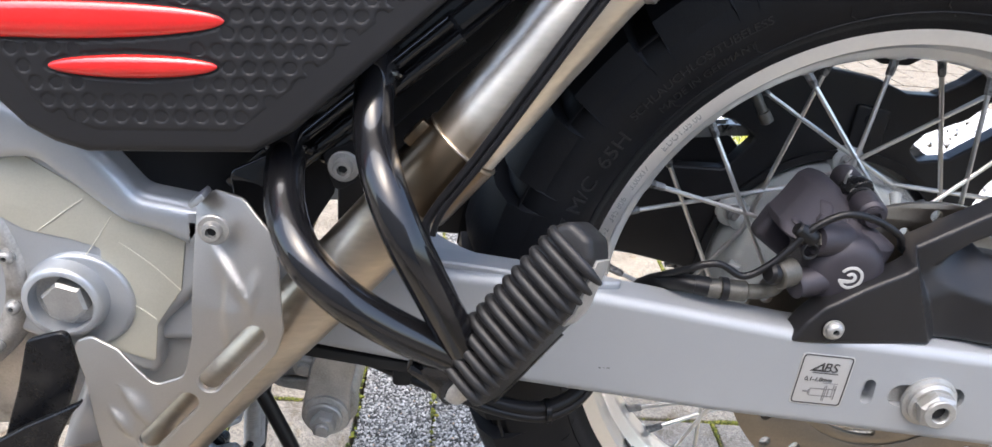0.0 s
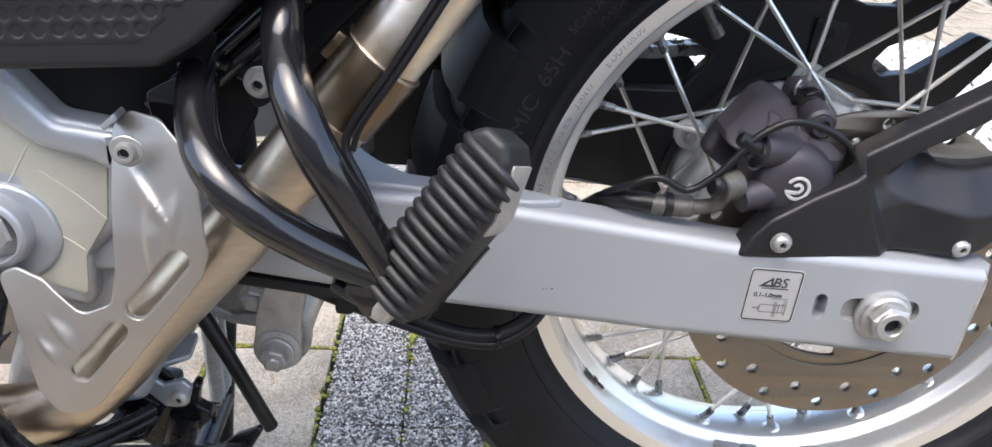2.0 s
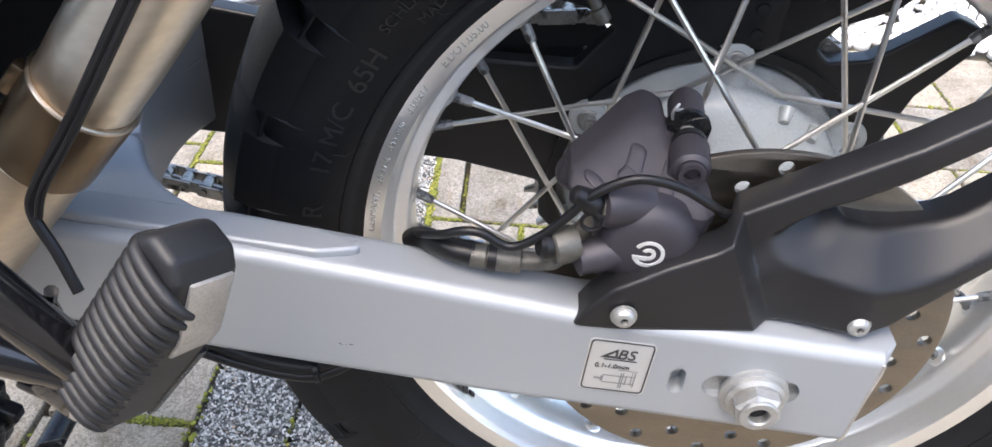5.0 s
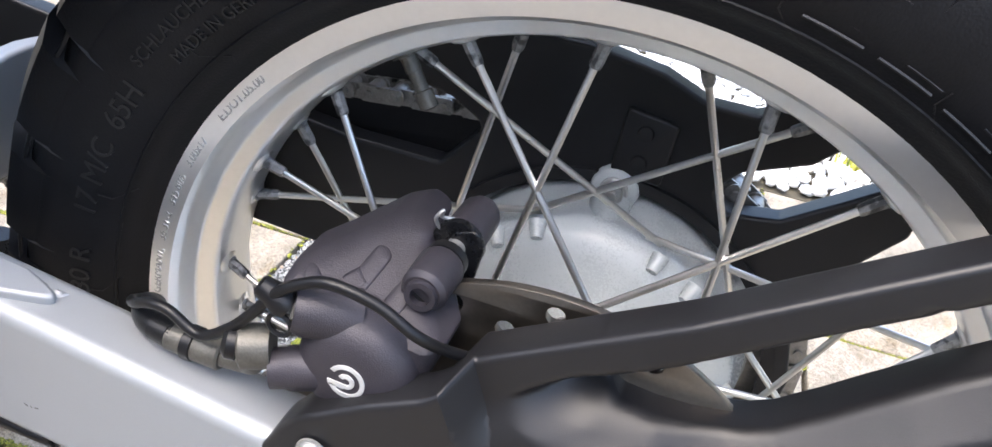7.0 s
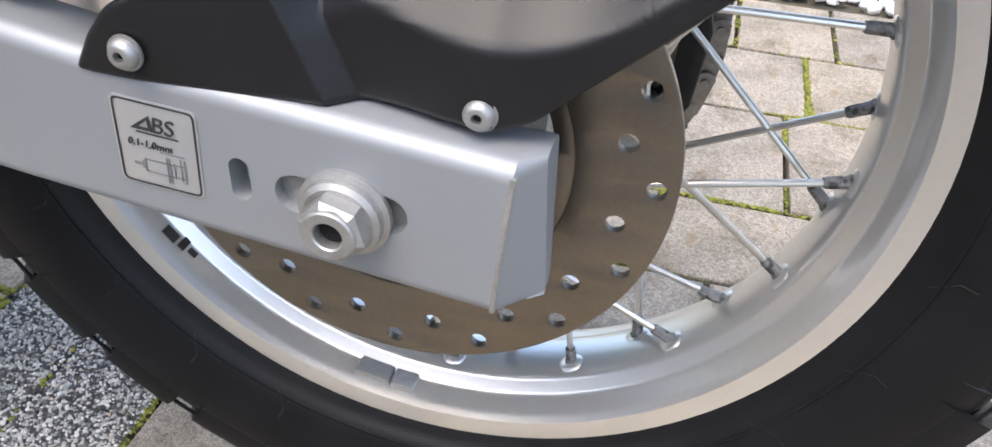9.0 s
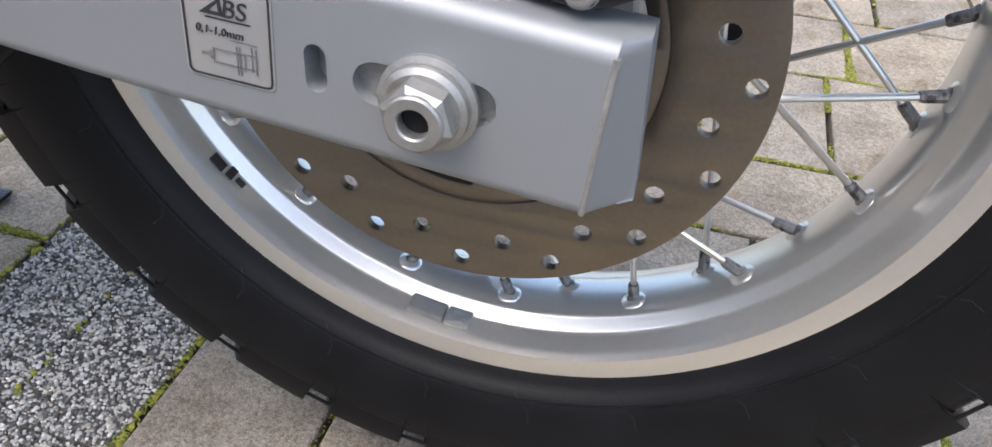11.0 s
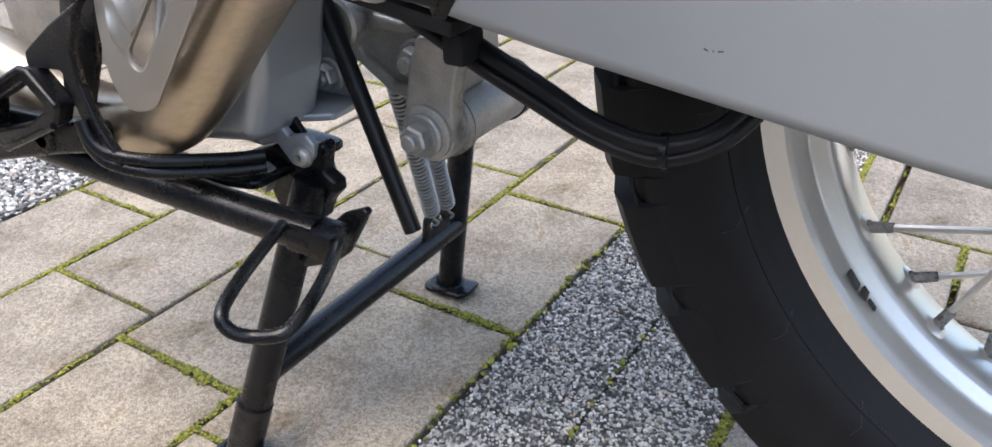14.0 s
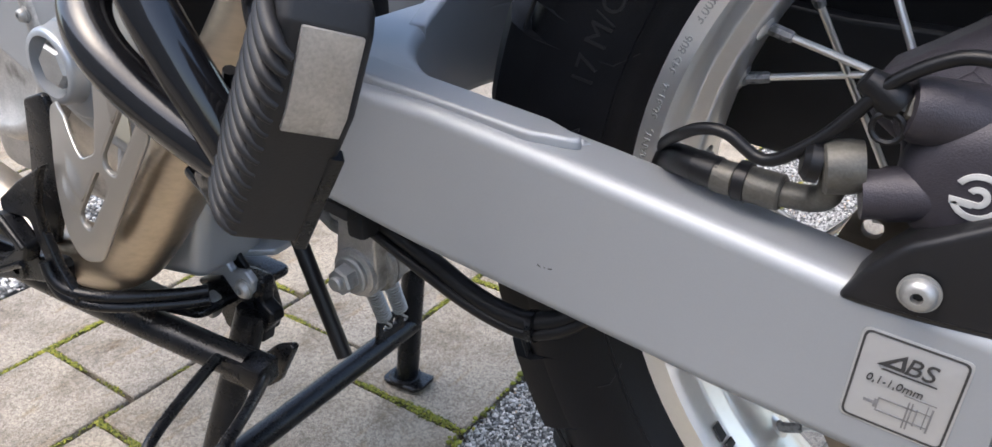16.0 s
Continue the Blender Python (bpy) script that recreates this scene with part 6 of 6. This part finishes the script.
# rows on the other side of the strip
rows_y = [(-0.62, -0.40, 0.145, 0.02), (-0.40, -0.18, 0.145, 0.10), (-0.18, 0.072, 0.150, 0.04), (0.072, 0.293, 0.145, 0.028), (0.293, 0.437, 0.2275, 0.114), (0.437, 0.665, 0.1475, 0.102), (0.665, 0.862, 0.22, 0.06), (0.862, 1.075, 0.1475, 0.031)]
for y0, y1, w, ph in rows_y:
    x = -0.236
    nxt = ph - w * math.ceil((ph - x) / w - 0.25)
    while x < 1.25:
        nxt = nxt + w
        if nxt - x < 0.04:
            continue
        lay(x, nxt, y0, y1)
        x = nxt
JOINTS.extend([((-0.425, -0.7), (-0.425, 1.9)), ((-0.236, -0.62), (-0.236, 1.075)), ((-0.331, -0.7), (-0.331, 1.9)), ((-1.005, -0.6), (-1.005, 1.2)), ((-1.196, -0.6), (-1.196, 1.2))])

ICO_V, ICO_F = None, None
tmp = bmesh.new()
bmesh.ops.create_icosphere(tmp, subdivisions=1, radius=1.0)
ICO_V = np.array([v.co[:] for v in tmp.verts])
ICO_F = np.array([[v.index for v in f.verts] for f in tmp.faces])
tmp.free()
gen = np.random.default_rng(7)


def scatter(name, pos, size, material, parent, label="", flat=(0.7, 1.0), smooth=False, jag=0.22):
    """Many small lumps joined in one mesh."""
    n = len(pos)
    v = np.repeat(ICO_V[None], n, 0) * (1 + gen.uniform(-jag, jag, (n, len(ICO_V), 1)))
    v = v * gen.uniform(0.72, 1.3, (n, 1, 3))
    v[:, :, 2] *= gen.uniform(*flat, (n, 1))
    a = gen.uniform(0, 2 * np.pi, n)
    c, s = np.cos(a)[:, None], np.sin(a)[:, None]
    x, y = v[:, :, 0] * c - v[:, :, 1] * s, v[:, :, 0] * s + v[:, :, 1] * c
    v[:, :, 0], v[:, :, 1] = x, y
    v = v * np.asarray(size)[:, None, None] + np.asarray(pos)[:, None, :]
    f = (ICO_F[None] + (np.arange(n) * len(ICO_V))[:, None, None]).reshape(-1, 3)
    me = bpy.data.meshes.new(name)
    me.from_pydata(v.reshape(-1, 3).tolist(), [], f.tolist())
    if smooth:
        me.polygons.foreach_set("use_smooth", [True] * len(me.polygons))
    me.materials.append(material)
    ob = new(name, me)
    ob.parent = parent
    tagged(ob, label, kind="stuff")
    return ob


def jitter_grid(x0, x1, y0, y1, step):
    xs, ys = np.meshgrid(np.arange(x0, x1, step), np.arange(y0, y1, step * 0.87))
    xs = xs + (np.arange(xs.shape[0]) % 2)[:, None] * step / 2
    p = np.stack([xs.ravel(), ys.ravel()], 1)
    return p + gen.uniform(-0.3, 0.3, p.shape) * step


# exposed aggregate setts in two narrow rows, and a far field of them
PITCH = 0.0835
for x0, x1, y0, y1, st in ((-0.4225, -0.3315, -0.7675, 1.05, 0.0028), (-0.3300, -0.2385, -0.7700, 1.05, 0.0028), (-1.190, -1.012, -0.35, 0.7, 0.0050)):
    b = bmesh.new()
    box(b, (0, 0, -0.0230), (x1 - x0 - 0.002, PITCH - 0.0025, 0.040), 0.002)
    sett = part("aggregate_sett", b, GRITBED, pavement)
    sett.location = ((x0 + x1) / 2, y0 + PITCH / 2, 0)
    rows = int((y1 - y0) / PITCH)
    for k in range(1, rows):
        twin = new("aggregate_sett", sett.data)
        twin.parent = pavement
        twin.location = ((x0 + x1) / 2, y0 + PITCH * (k + 0.5), 0)
    p = jitter_grid(x0 + 0.001, x1 - 0.001, y0 + 0.001, y0 + rows * PITCH - 0.001, st)
    edge = np.abs((p[:, 1] - y0 + PITCH / 2) % PITCH - PITCH / 2)
    p, edge = p[edge > 0.0007], edge[edge > 0.0007]
    z = gen.uniform(-0.0030, -0.0010, len(p)) - 0.0025 * np.clip(1 - edge / 0.003, 0, 1)
    scatter("aggregate_grit", np.column_stack([p, z]), gen.uniform(0.36, 0.72, len(p)) * st, GRIT, pavement, "black and white exposed stone grit", (0.6, 0.95))

# moss in the joints
pts, siz = [], []
for (xa, ya), (xb, yb) in JOINTS:
    L = math.hypot(xb - xa, yb - ya)
    if min(ya, yb) > 1.3:
        continue
    near = -1.05 < min(xa, xb) and -0.5 < ya < 0.75
    m = int(L * (5200 if near else 260))
    for k in range(m):
        t = rng.random()
        x, y = xa + (xb - xa) * t, ya + (yb - ya) * t
        dens = noise.noise(V(x * 9, y * 9, 1.7)) * 0.9 + noise.noise(V(x * 30, y * 30, 4.1)) * 0.6 + 0.44
        if abs(xa + 0.425) < 0.002 or abs(xa + 0.236) < 0.002:
            dens += 0.35
        if abs(xa + 0.331) < 0.002:
            dens += 0.35
        if dens < rng.random() * 0.85:
            continue
        w = 0.0026 + 0.0022 * max(0, dens)
        off = rng.gauss(0, w * 0.55)
        if abs(yb - ya) > abs(xb - xa):
            x += off
        else:
            y += off
        pts.append((x, y, -0.0022 + 0.0034 * max(0, min(1, dens)) - abs(off) * 0.25))
        siz.append((rng.uniform(0.0006, 0.0014) if near else rng.uniform(0.0011, 0.0026)) * (0.8 + 0.5 * max(0, dens)))
scatter("moss", np.array(pts), np.array(siz), MOSS, pavement, "yellow-green moss in the joints", (0.5, 0.9))

# distance: pebble bed, grass, more paving
pb = bmesh.new()
box(pb, (0.75, 1.60, -0.022), (3.4, 1.03, 0.03))
pbed = tagged(part("pebble_bed", pb, EARTH), "bed of white pebbles with grasses", "garden bed", kind="structure")
p = jitter_grid(-0.30, 2.1, 1.10, 2.10, 0.026)
scatter("white_pebble", np.column_stack([p, gen.uniform(0.0, 0.012, len(p))]), gen.uniform(0.010, 0.017, len(p)), PEBBLE, pbed, "rounded white pebbles", (0.6, 0.9), True, 0.12)
fp_m = bmesh.new()
for j in range(28):
    for i in range(34):
        box(fp_m, (-2.4 + 0.2255 * i + 0.11 * (j % 2), 2.2 + 0.149 * j, -0.02 + rng.uniform(-0.001, 0.001)), (0.2190, 0.1425, 0.04))
tagged(part("far_paving", fp_m, PAVER, pavement), "paving beyond the bed", kind="stuff")
ov, of = [], []
for xa, xb, ya, yb in ((-4.4, -1.64, -2.15, 2.12), (-1.64, 1.52, -2.15, -0.78), (1.52, 4.4, -2.15, 1.06)):
    for j in range(int((yb - ya) / 0.149)):
        for i in range(int((xb - xa) / 0.2255)):
            x, y, z = xa + 0.2255 * i + 0.055 * (j % 2), ya + 0.149 * j, rng.uniform(-0.001, 0.001)
            n = len(ov)
            ov += [(x, y, z), (x + 0.219, y, z), (x + 0.219, y + 0.1425, z), (x, y + 0.1425, z), (x, y, -0.03), (x + 0.219, y, -0.03), (x + 0.219, y + 0.1425, -0.03), (x, y + 0.1425, -0.03)]
            of += [(n, n + 1, n + 2, n + 3), (n, n + 4, n + 5, n + 1), (n + 1, n + 5, n + 6, n + 2), (n + 2, n + 6, n + 7, n + 3), (n + 3, n + 7, n + 4, n)]
om = bpy.data.meshes.new("outer_paving")
om.from_pydata(ov, [], of)
om.materials.append(PAVER)
outer = new("outer_paving", om)
outer.parent = pavement
tagged(outer, "paving round the parked motorcycle", kind="stuff")
fg = bmesh.new()
bmesh.ops.create_grid(fg, x_segments=1, y_segments=1, size=1, matrix=Matrix.Translation((0, 26.2, -0.002)) @ Matrix.Diagonal((40, 20, 1, 1)))
part("distant_ground", fg, GROUND, pavement)


def tuft(c, h, n, spread, seed):
    r = random.Random(seed)
    bm = bmesh.new()
    for _ in range(n):
        a = r.uniform(0, 2 * math.pi)
        base = V(c[0] + r.gauss(0, 0.02), c[1] + r.gauss(0, 0.02), 0)
        lean = r.uniform(0.2, 1.0) * spread
        hh = h * r.uniform(0.5, 1.0)
        d = V(math.cos(a), math.sin(a), 0)
        s = V(-d.y, d.x, 0) * r.uniform(0.0018, 0.0035)
        prev = None
        for k in range(6):
            t = k / 5
            q = base + d * lean * t * t + V(0, 0, hh * (t - 0.45 * t * t * lean / max(spread, 1e-3)))
            w = s * (1 - t * 0.9)
            row = (bm.verts.new(q - w), bm.verts.new(q + w))
            if prev:
                bm.faces.new((prev[0], prev[1], row[1], row[0]))
            prev = row
    g = part("grass_tuft", bm, LEAF)
    return tagged(g, "yellow-green ornamental grass tuft among white pebbles", "grass", "grasses in the bed")


for i, (x, y, h) in enumerate(((0.36, 1.27, 0.20), (0.26, 1.36, 0.17), (0.47, 1.22, 0.18), (0.60, 1.44, 0.10), (0.45, 1.50, 0.12), (0.68, 1.50, 0.09), (0.22, 1.76, 0.10), (0.52, 1.60, 0.10))):
    tuft((x, y), h, 90, 0.10, 20 + i)

# added unseen wall closing the place behind the camera; dims near sides and reflections
bm = bmesh.new()
box(bm, (-2.2, -2.3, 0.85), (6.0, 0.24, 1.74), 0.01)
tagged(part("wall_south", bm, WALL), "plain rendered wall added out of view to darken the near sides", "wall", kind="structure")
